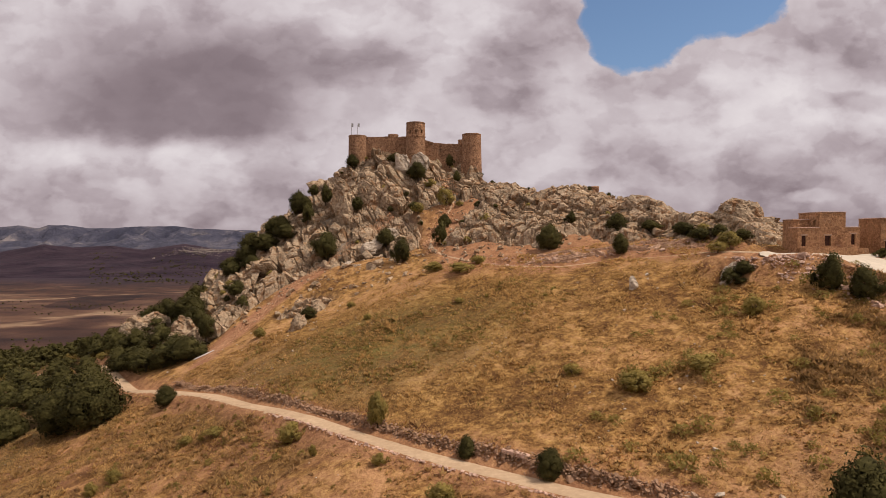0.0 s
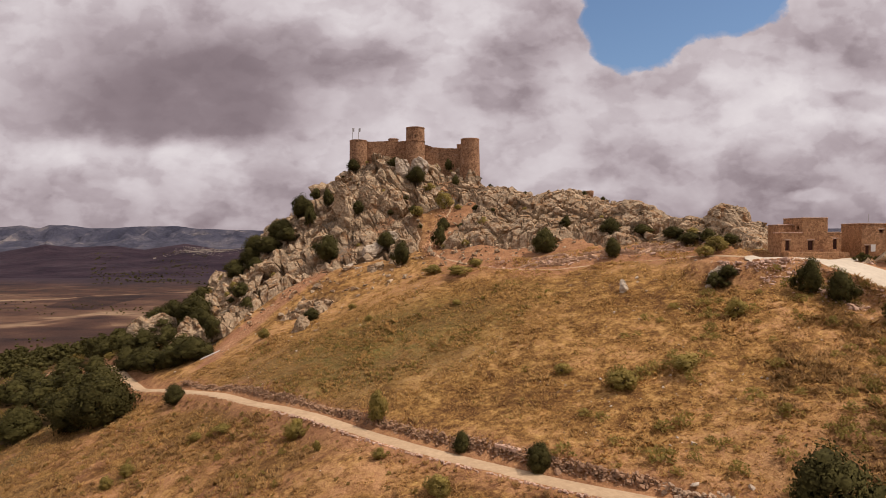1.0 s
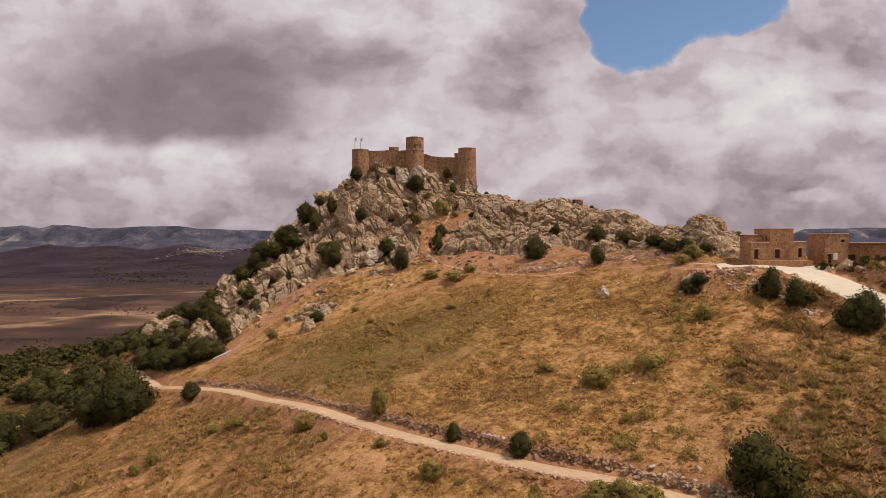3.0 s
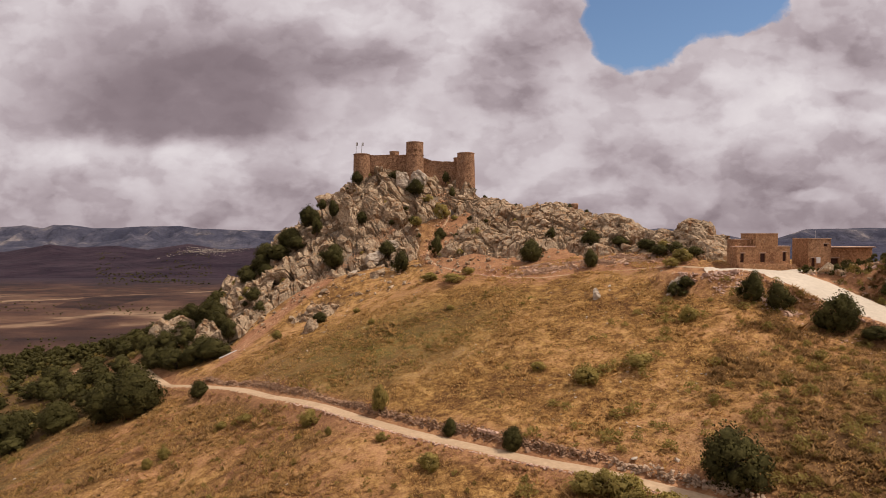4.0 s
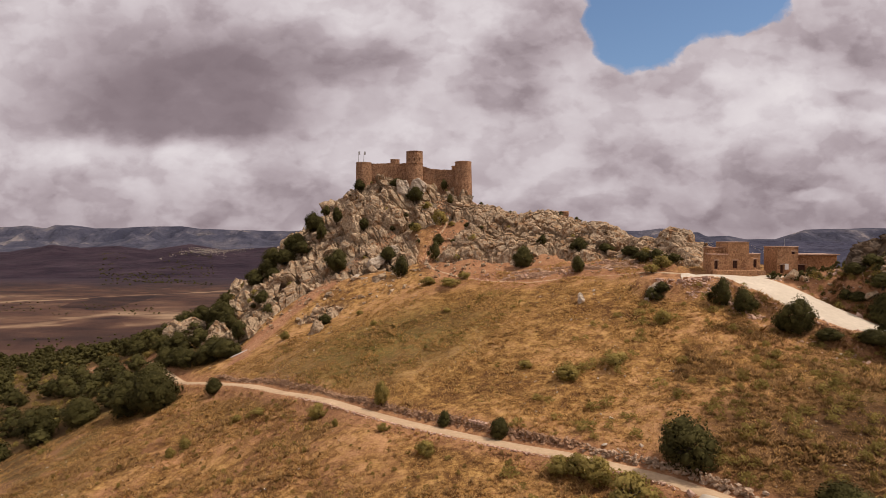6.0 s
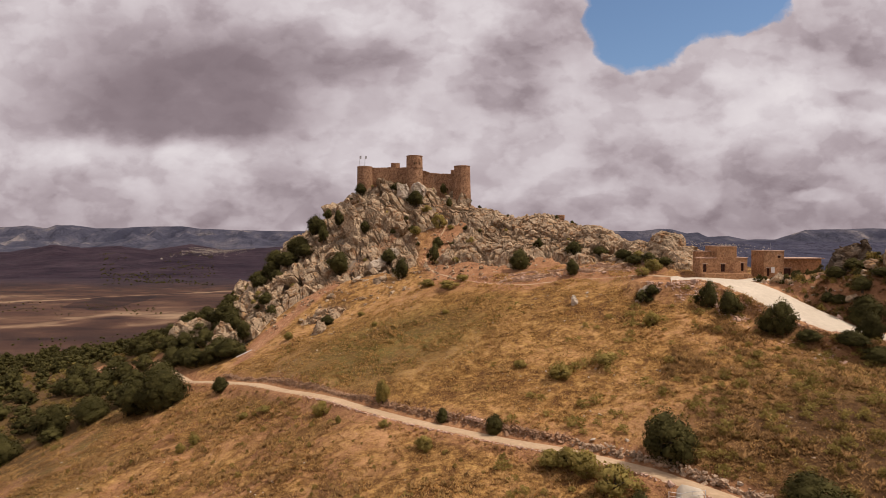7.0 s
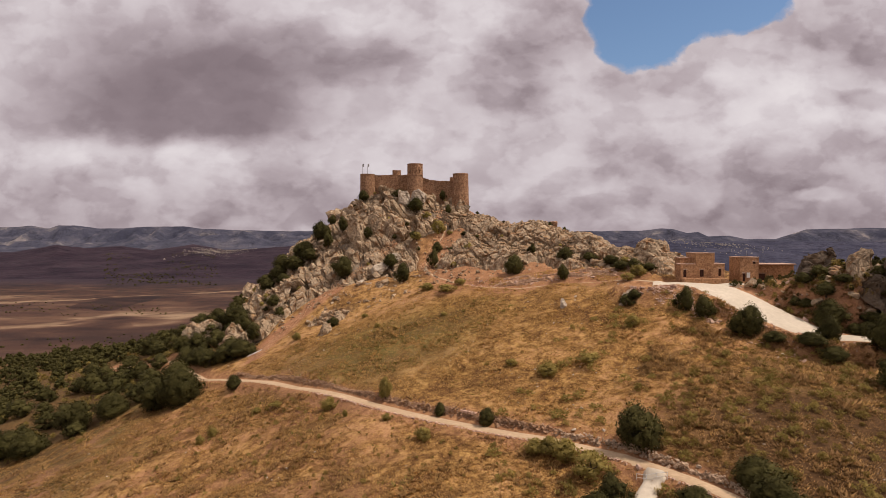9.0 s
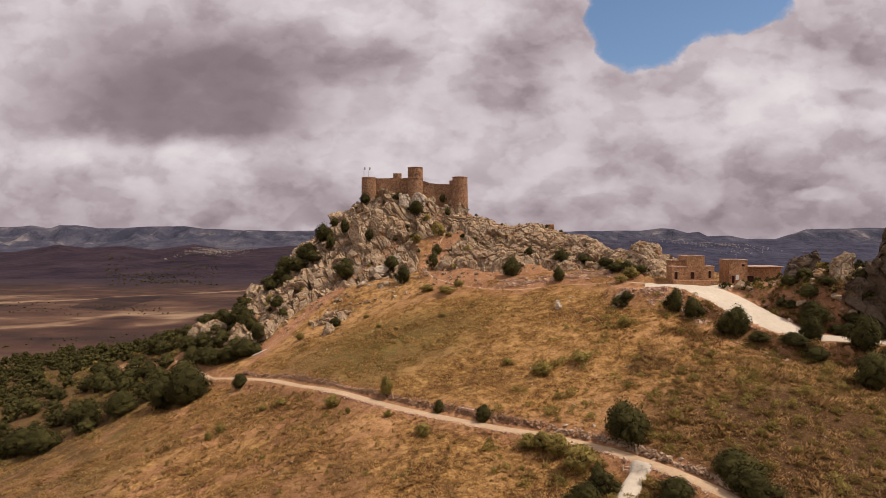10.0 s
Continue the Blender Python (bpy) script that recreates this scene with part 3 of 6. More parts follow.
def make_ground():
    xs, ys = axis(-125, 118, 1.4, -4900, 4900, 1.03), axis(22, 222, 1.4, -1500, 4950, 1.03)
    x, y = np.meshgrid(xs, ys)
    x, y = x.ravel(), y.ravel()
    z = height(x, y, 4.2) - 25 * smooth(1450, 1700, y)
    w, h = len(xs), len(ys)
    i = (np.arange(h - 1)[:, None] * w + np.arange(w - 1)[None]).ravel()
    mesh = mesh_from("ground", np.column_stack((x, y, z)), np.column_stack((i, i + 1, i + w + 1, i + w)), LAND, smooth_faces=True)
    rock = rocky(x, y)
    green = np.exp(-(((x + 14) / 26) ** 2 + ((y - 112) / 17) ** 2)) * 1.1 + smooth(48, 68, x) * smooth(72, 48, y) * 0.6
    green = np.maximum(green, 0.95 * smooth(-70, -92, x + 0.25 * (y - 120)) * smooth(2, 15, z))
    scree = 1 - smooth(2.6, 4.6, near_line(x, y, *SCREE_LINE) + 1.2 * fbm(x / 4, y / 4, 2, 2))
    scree = np.maximum(scree, 0.8 * (1 - smooth(5, 9, near_line(x, y, (24, 134), (40, 131), (56, 124)) + 2 * fbm(x / 5, y / 5, 2, 4))))
    scree = np.maximum(scree, 1 - smooth(0.8, 1.8, onto_line(x, y, FOOTPATH)[0]))
    scree = np.maximum(scree, 0.7 * (1 - smooth(3, 5.5, onto_line(x, y, TRACK)[0] + fbm(x / 4, y / 4, 2, 7))))
    scree = np.maximum(scree, 0.6 * (1 - smooth(8, 13, onto_line(x, y, ROAD)[0] + 1.5 * fbm(x / 4, y / 4, 2, 9))))
    scree = np.maximum(scree, 0.8 * smooth(76, 80, x) * smooth(70, 76, y) * smooth(112, 104, y))
    scree = np.maximum(scree, 0.8 * smooth(133, 140, y + 2 * fbm(x / 5, y / 5, 2, 14)) * smooth(-8, 4, x) * smooth(66, 54, x))
    scree = np.maximum(scree, 0.35 * smooth(156, 178, y) * smooth(20, 60, z) * smooth(-66, -52, x))
    scree = np.maximum(scree, 0.6 * smooth(10, -25, x) * smooth(-4, 2, (x + 68) * 0.60 - (y - 134) * 0.80) * smooth(4, -3, y - 112.5 - 0.9 * (-44 - x)) * smooth(-0.2, 0.6, fbm(x / 5, y / 3.5, 4, 87)))
    heath = 1.0 * smooth(30, 58, x - 0.3 * (y - 60) + 8 * fbm(x / 9, y / 9, 3, 84)) * smooth(72, 46, y) + 0.4 * smooth(0.1, 0.7, fbm(x / 24, y / 17, 3, 83)) * smooth(140, 120, y)
    heath = np.maximum(heath, 0.75 * smooth(-76, -100, x + 0.25 * (y - 120)))
    cover = np.column_stack((rock, np.clip(green, 0, 1), np.clip(scree, 0, 1), np.clip(heath, 0, 1)))
    out = smooth(24, 8, hill(x, y))
    # belts: field strips, darkened in bands that stand for cloud shade
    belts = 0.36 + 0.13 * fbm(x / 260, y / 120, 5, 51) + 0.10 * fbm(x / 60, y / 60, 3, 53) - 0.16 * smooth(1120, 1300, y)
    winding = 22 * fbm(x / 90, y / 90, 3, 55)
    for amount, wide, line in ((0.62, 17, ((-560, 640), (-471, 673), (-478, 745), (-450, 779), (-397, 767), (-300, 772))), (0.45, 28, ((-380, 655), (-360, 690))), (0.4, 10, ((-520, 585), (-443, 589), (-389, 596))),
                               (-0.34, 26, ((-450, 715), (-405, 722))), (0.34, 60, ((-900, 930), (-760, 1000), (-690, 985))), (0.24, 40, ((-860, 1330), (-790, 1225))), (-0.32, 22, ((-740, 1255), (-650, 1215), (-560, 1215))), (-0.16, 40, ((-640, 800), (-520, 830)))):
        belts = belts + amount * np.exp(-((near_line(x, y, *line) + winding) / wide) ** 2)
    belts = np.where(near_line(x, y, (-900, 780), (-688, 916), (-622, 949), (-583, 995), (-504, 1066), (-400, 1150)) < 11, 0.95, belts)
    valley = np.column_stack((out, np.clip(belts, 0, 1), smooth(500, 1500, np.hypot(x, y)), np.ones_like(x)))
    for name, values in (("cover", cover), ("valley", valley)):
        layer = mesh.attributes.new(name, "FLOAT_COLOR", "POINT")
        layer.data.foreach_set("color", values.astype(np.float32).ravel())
    tagged(new("ground", mesh), "dry grassy hillside above a wide brown valley", "ground", kind="structure")


make_ground()


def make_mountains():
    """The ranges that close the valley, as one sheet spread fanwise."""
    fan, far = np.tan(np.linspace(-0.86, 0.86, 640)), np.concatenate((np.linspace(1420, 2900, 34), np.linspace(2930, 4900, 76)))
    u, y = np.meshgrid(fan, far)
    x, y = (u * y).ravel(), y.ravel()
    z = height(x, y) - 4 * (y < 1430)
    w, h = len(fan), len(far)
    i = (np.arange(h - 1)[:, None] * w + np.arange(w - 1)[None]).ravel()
    tagged(new("mountains", mesh_from("mountains", np.column_stack((x, y, z)), np.column_stack((i, i + 1, i + w + 1, i + w)), HAZED_SLOPES, smooth_faces=True)), "mountain ranges tinted blue-grey for haze beyond uplands darkened for cloud shade", "mountains", kind="structure")


make_mountains()

def ribbon(name, line, widths, rise, material, label, category, step=1.0, across=6, edge=0.25):
    """A made way: a strip laid along a line over the land, with uneven edges."""
    p = np.array(line, float)
    run = np.concatenate(([0], np.cumsum(np.hypot(*np.diff(p, axis=0).T))))
    at = np.arange(0, run[-1], step)
    cx, cy = np.interp(at, run, p[:, 0]), np.interp(at, run, p[:, 1])
    kernel = np.ones(7) / 7
    cx, cy = [np.convolve(np.pad(v, 3, mode="edge"), kernel, "valid") for v in (cx, cy)]
    half = np.interp(at, run, widths) / 2 if np.ndim(widths) else np.full(len(at), widths / 2)
    tx, ty = np.gradient(cx), np.gradient(cy)
    length = np.hypot(tx, ty)
    nx, ny = -ty / length, tx / length
    verts = []
    for k in range(across + 1):
        s = 2 * k / across - 1
        off = s * half + (edge * fbm(at / 2.2, np.full(len(at), k * 3.1), 3, 17 + k) if k in (0, across) else 0)
        x, y = cx + nx * off, cy + ny * off
        z = height(x, y) + (rise + 0.05 * (1 - s * s) if k not in (0, across) else -0.12)
        verts.append(np.column_stack((x, y, z)))
    count = len(at)
    verts = np.concatenate(verts)
    i = (np.arange(across)[:, None] * count + np.arange(count - 1)[None]).ravel()
    mesh = mesh_from(name, verts, np.column_stack((i, i + count, i + count + 1, i + 1)), material, smooth_faces=True)
    return tagged(new(name, mesh), label, category, kind="structure")


ribbon("dirt_track", TRACK, 3.1, 0.08, TRACK_SOIL, "pale sandy dirt track along the foot of the field", "track")
ribbon("concrete_road", ROAD, [8, 12, 15.4, 15.6, 15.2, 13.8, 11.2, 8.8, 6.8, 5.5, 5, 5], 0.2, CONCRETE, "pale concrete road down from the stone houses", "road", 0.8, 8, 0.35)
ribbon("footpath", FOOTPATH, 1.1, 0.06, TRACK_SOIL, "worn footpath climbing to the castle rock", "path", 0.7, 4, 0.2)
ribbon("concrete_forecourt", [(62, 107.3), (68, 106.9), (74, 106.6), (79.6, 107.4), (82.5, 109.5)], [2, 3.4, 4.2, 4, 2.5], 0.16, CONCRETE, "pale concrete forecourt before the stone houses", "road", 0.7, 5, 0.3)

# ---- the castle ----
def lathe(bm, profile, segments, niches=(), wobble=0.06):
    """A round wall turned from a profile of (radius, height); niches are (segment, ring) faces pushed in."""
    rings = []
    for r, z in profile:
        ring = []
        for k in range(segments):
            a = 2 * math.pi * k / segments
            rr = r + wobble * noise.noise(Vector((math.cos(a) * 3, math.sin(a) * 3, z * 0.5)))
            ring.append(bm.verts.new((rr * math.cos(a), rr * math.sin(a), z)))
        rings.append(ring)
    pushed = []
    for j in range(len(rings) - 1):
        for k in range(segments):
            f = bm.faces.new((rings[j][k], rings[j][(k + 1) % segments], rings[j + 1][(k + 1) % segments], rings[j + 1][k]))
            if (k, j) in niches:
                pushed.append(f)
    bm.faces.new(rings[-1])
    for f in pushed:
        inward = Vector((f.calc_center_median().x, f.calc_center_median().y, 0)).normalized() * -0.7
        made = bmesh.ops.extrude_discrete_faces(bm, faces=[f])
        bmesh.ops.translate(bm, verts=made["faces"][0].verts, vec=inward)


castle = thing("castle", -8, 214, 124, "ruined brown stone castle with round towers on a crag", "castle")


def castle_part(name, bm, x, y, z, label=""):
    ob = part(name, bm, CASTLE_STONE, castle, label)
    ob.matrix_basis = pose(x + 8, y - 214, z - 124)
    return ob


def tower(name, x, y, z0, z1, r0, r1, bands=(), niches=(), label=""):
    bm = bmesh.new()
    tall = z1 - z0
    profile = [(r0, 0)]
    for share, step in bands:
        rr = r0 + (r1 - r0) * share
        profile += [(rr, share * tall - 0.18), (rr + step, share * tall - 0.12), (rr + step, share * tall + 0.18), (rr, share * tall + 0.24)]
    for share in (0.3, 0.55, 0.78, 0.84):
        if all(abs(share - b) * tall > 0.6 for b, _ in bands):
            profile.append((r0 + (r1 - r0) * share, share * tall))
    profile = sorted(profile, key=lambda p: p[1])
    profile += [(r1, tall - 0.35), (r1 + 0.10, tall - 0.30), (r1 + 0.08, tall), (r1 - 0.75, tall), (r1 - 0.8, tall - 1.1)]
    lathe(bm, profile, 40, niches)
    return castle_part(name, bm, x, y, z0, label)


def curtain(name, x0, y0, x1, y1, z0, tops, thick=1.8, hole=None, label=""):
    """A stretch of wall with a worn top edge; tops are heights at even steps along it. hole: a share of the length and a height."""
    bm = bmesh.new()
    n, rows, length = 48, 14, math.hypot(x1 - x0, y1 - y0)
    grid = []
    for i in range(n + 1):
        s = i / n
        top = float(np.interp(s, np.linspace(0, 1, len(tops)), tops)) + 0.16 * noise.noise(Vector((s * length * 0.9, z0, 1))) - z0
        grid.append([bm.verts.new((s * length, 0.05 * noise.noise(Vector((s * length, j, 3))), top * j / rows)) for j in range(rows + 1)])
    for i in range(n):
        for j in range(rows):
            if hole and abs((i + 0.5) / n - hole[0]) * length < hole[2] and abs((j + 0.5) / rows * (tops[0] - z0) + z0 - hole[1]) < hole[2]:
                continue
            bm.faces.new((grid[i][j], grid[i + 1][j], grid[i + 1][j + 1], grid[i][j + 1]))
    made = bmesh.ops.extrude_face_region(bm, geom=bm.faces[:])
    bmesh.ops.translate(bm, verts=[g for g in made["geom"] if isinstance(g, bmesh.types.BMVert)], vec=(0, thick, 0))
    bmesh.ops.recalc_face_normals(bm, faces=bm.faces)
    ob = castle_part(name, bm, x0, y0, z0, label)
    ob.matrix_basis = ob.matrix_basis @ pose(0, 0, 0, 0, 0, math.degrees(math.atan2(y1 - y0, x1 - x0)))
    return ob


tower("keep", -9.7, 210.4, 123, 140.4, 3.55, 3.3, ((0.30, 0.0), (0.715, 0.16)), {(26, 10), (30, 10), (34, 10)}, label="tallest round tower with a stone band")
tower("tower", -30.6, 212.6, 123.5, 136.2, 3.35, 3.15, ((0.55, 0.0),), label="low round corner tower")
tower("tower", 10.0, 207.6, 117.5, 135.9, 3.75, 3.25, ((0.34, 0.10), (0.62, 0.0)), label="tall round corner tower")
tower("turret", 6.6, 212.5, 124, 134.8, 1.3, 1.2)
tower("turret", -19.5, 232, 122, 140.0, 2.2, 2.0)
curtain("curtain_wall", -28, 212.4, -12, 211.8, 122.5, (135.9, 135.8, 136.0, 135.8, 136.1))
curtain("curtain_wall", -7, 211.6, 8.5, 210, 119, (134.9, 133.6, 133.2, 133.1, 133.0), hole=(0.40, 131.6, 0.55), label="curtain wall with a small arched hole")
curtain("curtain_wall", 10, 209, 12, 236, 112, (134, 133, 132))
curtain("curtain_wall", 12, 236, -32, 238, 112, (133, 134, 133))
curtain("curtain_wall", -32, 238, -32, 214, 114, (133, 134, 135))
curtain("buttress", 6.2, 205.6, 10, 205.0, 118, (125.5, 125.2), 2.4, label="low buttress at a tower's foot")

# unseen block added behind the curtain wall's hole to shut out the sky
bm = bmesh.new()
add_box(bm, 0, 9, 0, 7, 0, 9.4, 0.1)
castle_part("inner_building", bm, -3.5, 213.2, 123)

for x, lean in ((-32.9, 0), (-30.9, 3)):
    pole = bmesh.new()
    bmesh.ops.create_cone(pole, cap_ends=True, segments=8, radius1=0.11, radius2=0.08, depth=5.6, matrix=pose(0, 0, 2.8))
    mast = part("flagpole", pole, STEEL)
    mast.matrix_basis = pose(x, 213.5, 135.3, 0, lean, 0)
    tagged(mast, "thin grey metal flagpole on a castle tower", "flagpole", "flagpoles on the tower")
    cloth = bmesh.new()
    bmesh.ops.create_grid(cloth, x_segments=8, y_segments=4, size=0.5, matrix=pose(0.35, 0, 5.0, 90, 0, 25) @ Matrix.Diagonal((0.7, 1.3, 1, 1)))
    for v in cloth.verts:
        v.co.y += 0.12 * math.sin(v.co.x * 7)
    bmesh.ops.solidify(cloth, geom=cloth.faces[:], thickness=0.01)
    part("flag", cloth, STEEL, mast, "small pale flag hanging limp")

# ---- the stone houses by the road ----
def pierced(bm, u0, u1, z0, z1, openings, thick, place):
    """A wall in the u-z plane with openings (u0, u1, z0, z1) right through it, thick metres deep, put where place says."""
    us = sorted({u0, u1, *[v for o in openings for v in o[:2]], *np.arange(u0 + 1, u1, 1.0)})
    zs = sorted({z0, z1, *[v for o in openings for v in o[2:]], *np.arange(z0 + 1, z1, 1.0)})
    vert = {(u, z): bm.verts.new((u, 0, z)) for u in us for z in zs}
    faces = []
    for a, b in zip(us, us[1:]):
        for c, d in zip(zs, zs[1:]):
            if not any(o[0] <= (a + b) / 2 <= o[1] and o[2] <= (c + d) / 2 <= o[3] for o in openings):
                faces.append(bm.faces.new((vert[a, c], vert[b, c], vert[b, d], vert[a, d])))
    made = bmesh.ops.extrude_face_region(bm, geom=faces)
    back = [g for g in made["geom"] if isinstance(g, bmesh.types.BMVert)]
    bmesh.ops.translate(bm, verts=back, vec=(0, thick, 0))
    loose = [v for v in vert.values() if not v.link_faces]
    bmesh.ops.transform(bm, matrix=place, verts=[v for v in vert.values() if v.link_faces] + back)
    bmesh.ops.delete(bm, geom=loose, context="VERTS")


def block(house, x0, x1, y0, y1, z0, z1, front=(), side=(), base=(0, 0, 0), parapet=0.45):
    """A flat-roofed block of a house: four thick walls with openings in front and on the left, and a roof slab sunk behind a parapet."""
    bx, by, bz = base
    t = 0.45

    def put(name, bm, material, label=""):
        ob = part(name, bm, material, house, label)
        ob.matrix_basis = pose(-bx, -by, -bz)
        return ob

    walls = (("wall", x1 - x0, front, pose(x0, y0, 0)), ("wall", y1 - y0 - 2 * t, (), pose(x1, y0 + t, 0, 0, 0, 90)),
             ("wall", y1 - y0 - 2 * t, side, pose(x0, y1 - t, 0, 0, 0, -90)), ("wall", x1 - x0, (), pose(x1, y1, 0, 0, 0, 180)))
    for name, width, openings, place in walls:
        bm = bmesh.new()
        pierced(bm, 0, width, z0, z1, openings, t, place)
        wear(bm, 0.05, 0.9)
        bmesh.ops.recalc_face_normals(bm, faces=bm.faces)
        put(name, bm, HOUSE_STONE)
    bm = bmesh.new()
    add_box(bm, x0 + t, x1 - t, y0 + t, y1 - t, z1 - parapet - 0.25, z1 - parapet)
    put("roof", bm, RUBBLE, "flat roof slab")
    bm = bmesh.new()
    for a, b, c, d in ((x0 - 0.08, x1 + 0.08, y0 - 0.08, y0 + t + 0.06), (x0 - 0.08, x1 + 0.08, y1 - t - 0.06, y1 + 0.08), (x0 - 0.08, x0 + t + 0.06, y0 + t + 0.062, y1 - t - 0.062), (x1 - t - 0.06, x1 + 0.08, y0 + t + 0.062, y1 - t - 0.062)):
        add_box(bm, a, b, c, d, z1 + 0.003, z1 + 0.16, 0.03)
    put("coping", bm, RUBBLE, "thin stone coping along the roof edge")
    for u0, u1, c, d in front:
        bm = bmesh.new()
        if d - c > 1.5:
            add_box(bm, x0 + u0 + 0.06, x0 + u1 - 0.06, y0 + 0.28, y0 + 0.34, c + 0.02, d - 0.06, 0.01)
            put("door", bm, DARK_WOOD, "dark wooden door in a stone opening")
        else:
            add_box(bm, x0 + u0 + 0.04, x0 + u1 - 0.04, y0 + 0.30, y0 + 0.34, c + 0.04, d - 0.04)
            put("window", bm, DARK_WOOD, "small dark window")
        bm = bmesh.new()
        add_box(bm, x0 + u0 - 0.2, x0 + u1 + 0.2, y0 - 0.06, y0 + 0.3, d + 0.002, d + 0.22, 0.02)
        put("lintel", bm, RUBBLE, "stone lintel")


gate_house = thing("stone_house", 71.5, 112, 96.5, "flat-roofed brown rubble stone house with stepped blocks", "house", "stone houses")
GB = (71.5, 112, 96.5)
block(gate_house, 66.3, 70.3, 110.5, 113.5, 96.0, 101.7, ((0.75, 1.6, 98.3, 100.3),), ((0.9, 1.3, 99.6, 100.1),), GB)
block(gate_house, 70.304, 75.2, 110.48, 117, 96.0, 104.6, ((1.1, 2.2, 98.4, 100.3),), ((4.2, 4.9, 102.3, 103.2),), GB)
block(gate_house, 75.204, 77.9, 110.5, 115.5, 96.0, 101.8, ((1.1, 1.9, 98.6, 100.6),), (), GB)
bm = bmesh.new()
add_box(bm, 66.5, 78, 108.3, 110.47, 95.5, 98.0)
bmesh.ops.subdivide_edges(bm, edges=bm.edges[:], cuts=9, use_grid_fill=True)
wear(bm, 0.05, 1.3)
terrace = part("terrace", bm, HOUSE_STONE, gate_house, "low stone terrace wall before the doors")
terrace.matrix_basis = pose(-GB[0], -GB[1], -GB[2])

block(gate_house, 67.2, 70.29, 113.504, 117.0, 96.0, 103.3, (), (), GB)

shop = thing("stone_house", 83, 113, 96.5, "small flat-roofed stone house beside the road", "house", "stone houses")
SB = (83, 113, 96.5)
block(shop, 82.2, 87.2, 111, 117, 95.5, 103.5, ((0.75, 1.55, 97.2, 99.3), (3.4, 4.3, 101.8, 102.4)), (), SB)
bm = bmesh.new()
add_box(bm, 84.0, 84.9, 110.93, 110.985, 98.1, 99.5, 0.01)
board = part("notice_board", bm, WHITE_PAINT, shop, "white notice board by the door")
board.matrix_basis = pose(-SB[0], -SB[1], -SB[2])

bm = bmesh.new()
bmesh.ops.create_cone(bm, cap_ends=True, segments=8, radius1=0.05, radius2=0.03, depth=2.6, matrix=pose(85.2, 113.4, 104.2))
aerial = part("aerial", bm, STEEL, shop, "thin metal aerial on the roof")
aerial.matrix_basis = pose(-SB[0], -SB[1], -SB[2])

shed = thing("stone_shed", 90, 114, 96.5, "low stone shed with a projecting flat roof", "shed", "stone houses")
HB = (90, 114, 96.5)
# the wide opening is a recess; the dark door panel stands for its shade
block(shed, 87.3, 97, 112, 117.5, 95.5, 101.4, ((0.3, 2.3, 96.6, 99.2),), (), HB, 0.3)
bm = bmesh.new()
add_box(bm, 87.25, 97.3, 111.2, 117.7, 101.58, 101.8, 0.03)
lid = part("roof_slab", bm, RUBBLE, shed, "thin projecting roof slab")
lid.matrix_basis = pose(-HB[0], -HB[1], -HB[2])

# ---- rocks ----
def block_mesh(name, seed, material, points=15, square=0.55):
    """An angular broken block about 1 m across."""
    rng = random.Random(seed)
    bm = bmesh.new()
    for _ in range(points):
        v = Vector([rng.uniform(-1, 1) for _ in range(3)])
        v /= max(abs(c) for c in v) * square + v.length * (1 - square)
        bm.verts.new(v * 0.5 * rng.uniform(0.86, 1.0))
    made = bmesh.ops.convex_hull(bm, input=bm.verts[:])
    bmesh.ops.delete(bm, geom=[g for g in made["geom_interior"] if isinstance(g, bmesh.types.BMVert)], context="VERTS")
    bmesh.ops.dissolve_limit(bm, angle_limit=0.16, verts=bm.verts[:], edges=bm.edges[:])
    bmesh.ops.triangulate(bm, faces=bm.faces[:])
    bmesh.ops.recalc_face_normals(bm, faces=bm.faces)
    mesh = bpy.data.meshes.new(name)
    bm.to_mesh(mesh)
    bm.free()
    mesh.materials.append(material)
    return mesh


BLOCKS = [block_mesh("boulder", 100 + k, ROCK) for k in range(14)]
SHADED_BLOCKS = [block_mesh("boulder", 100 + k, SHADED_ROCK) for k in range(14)]
PALE_BLOCKS = [block_mesh("boulder", 300 + k, PALE_ROCK) for k in range(6)]


def arrays(mesh):
    v, f = np.zeros(len(mesh.vertices) * 3), np.zeros(len(mesh.polygons) * 3, np.int32)
    mesh.vertices.foreach_get("co", v)
    mesh.loops.foreach_get("vertex_index", f)
    return v.reshape(-1, 3), f.reshape(-1, 3)


BLOCK_ARRAYS = [arrays(m) for m in BLOCKS]


def joined(name, poses, material, parent=None, label=""):
    """Many small blocks as one mesh of stuff. poses: matrices."""
    verts, faces, at = [], [], 0
    for k, m in enumerate(poses):
        v, f = BLOCK_ARRAYS[k % len(BLOCK_ARRAYS)]
        a = np.array(m)
        verts.append(v @ a[:3, :3].T + a[:3, 3])
        faces.append(f + at)
        at += len(v)
    ob = new(name, mesh_from(name, np.concatenate(verts), np.concatenate(faces), material))
    ob.parent = parent
    return tagged(ob, label, kind="stuff")


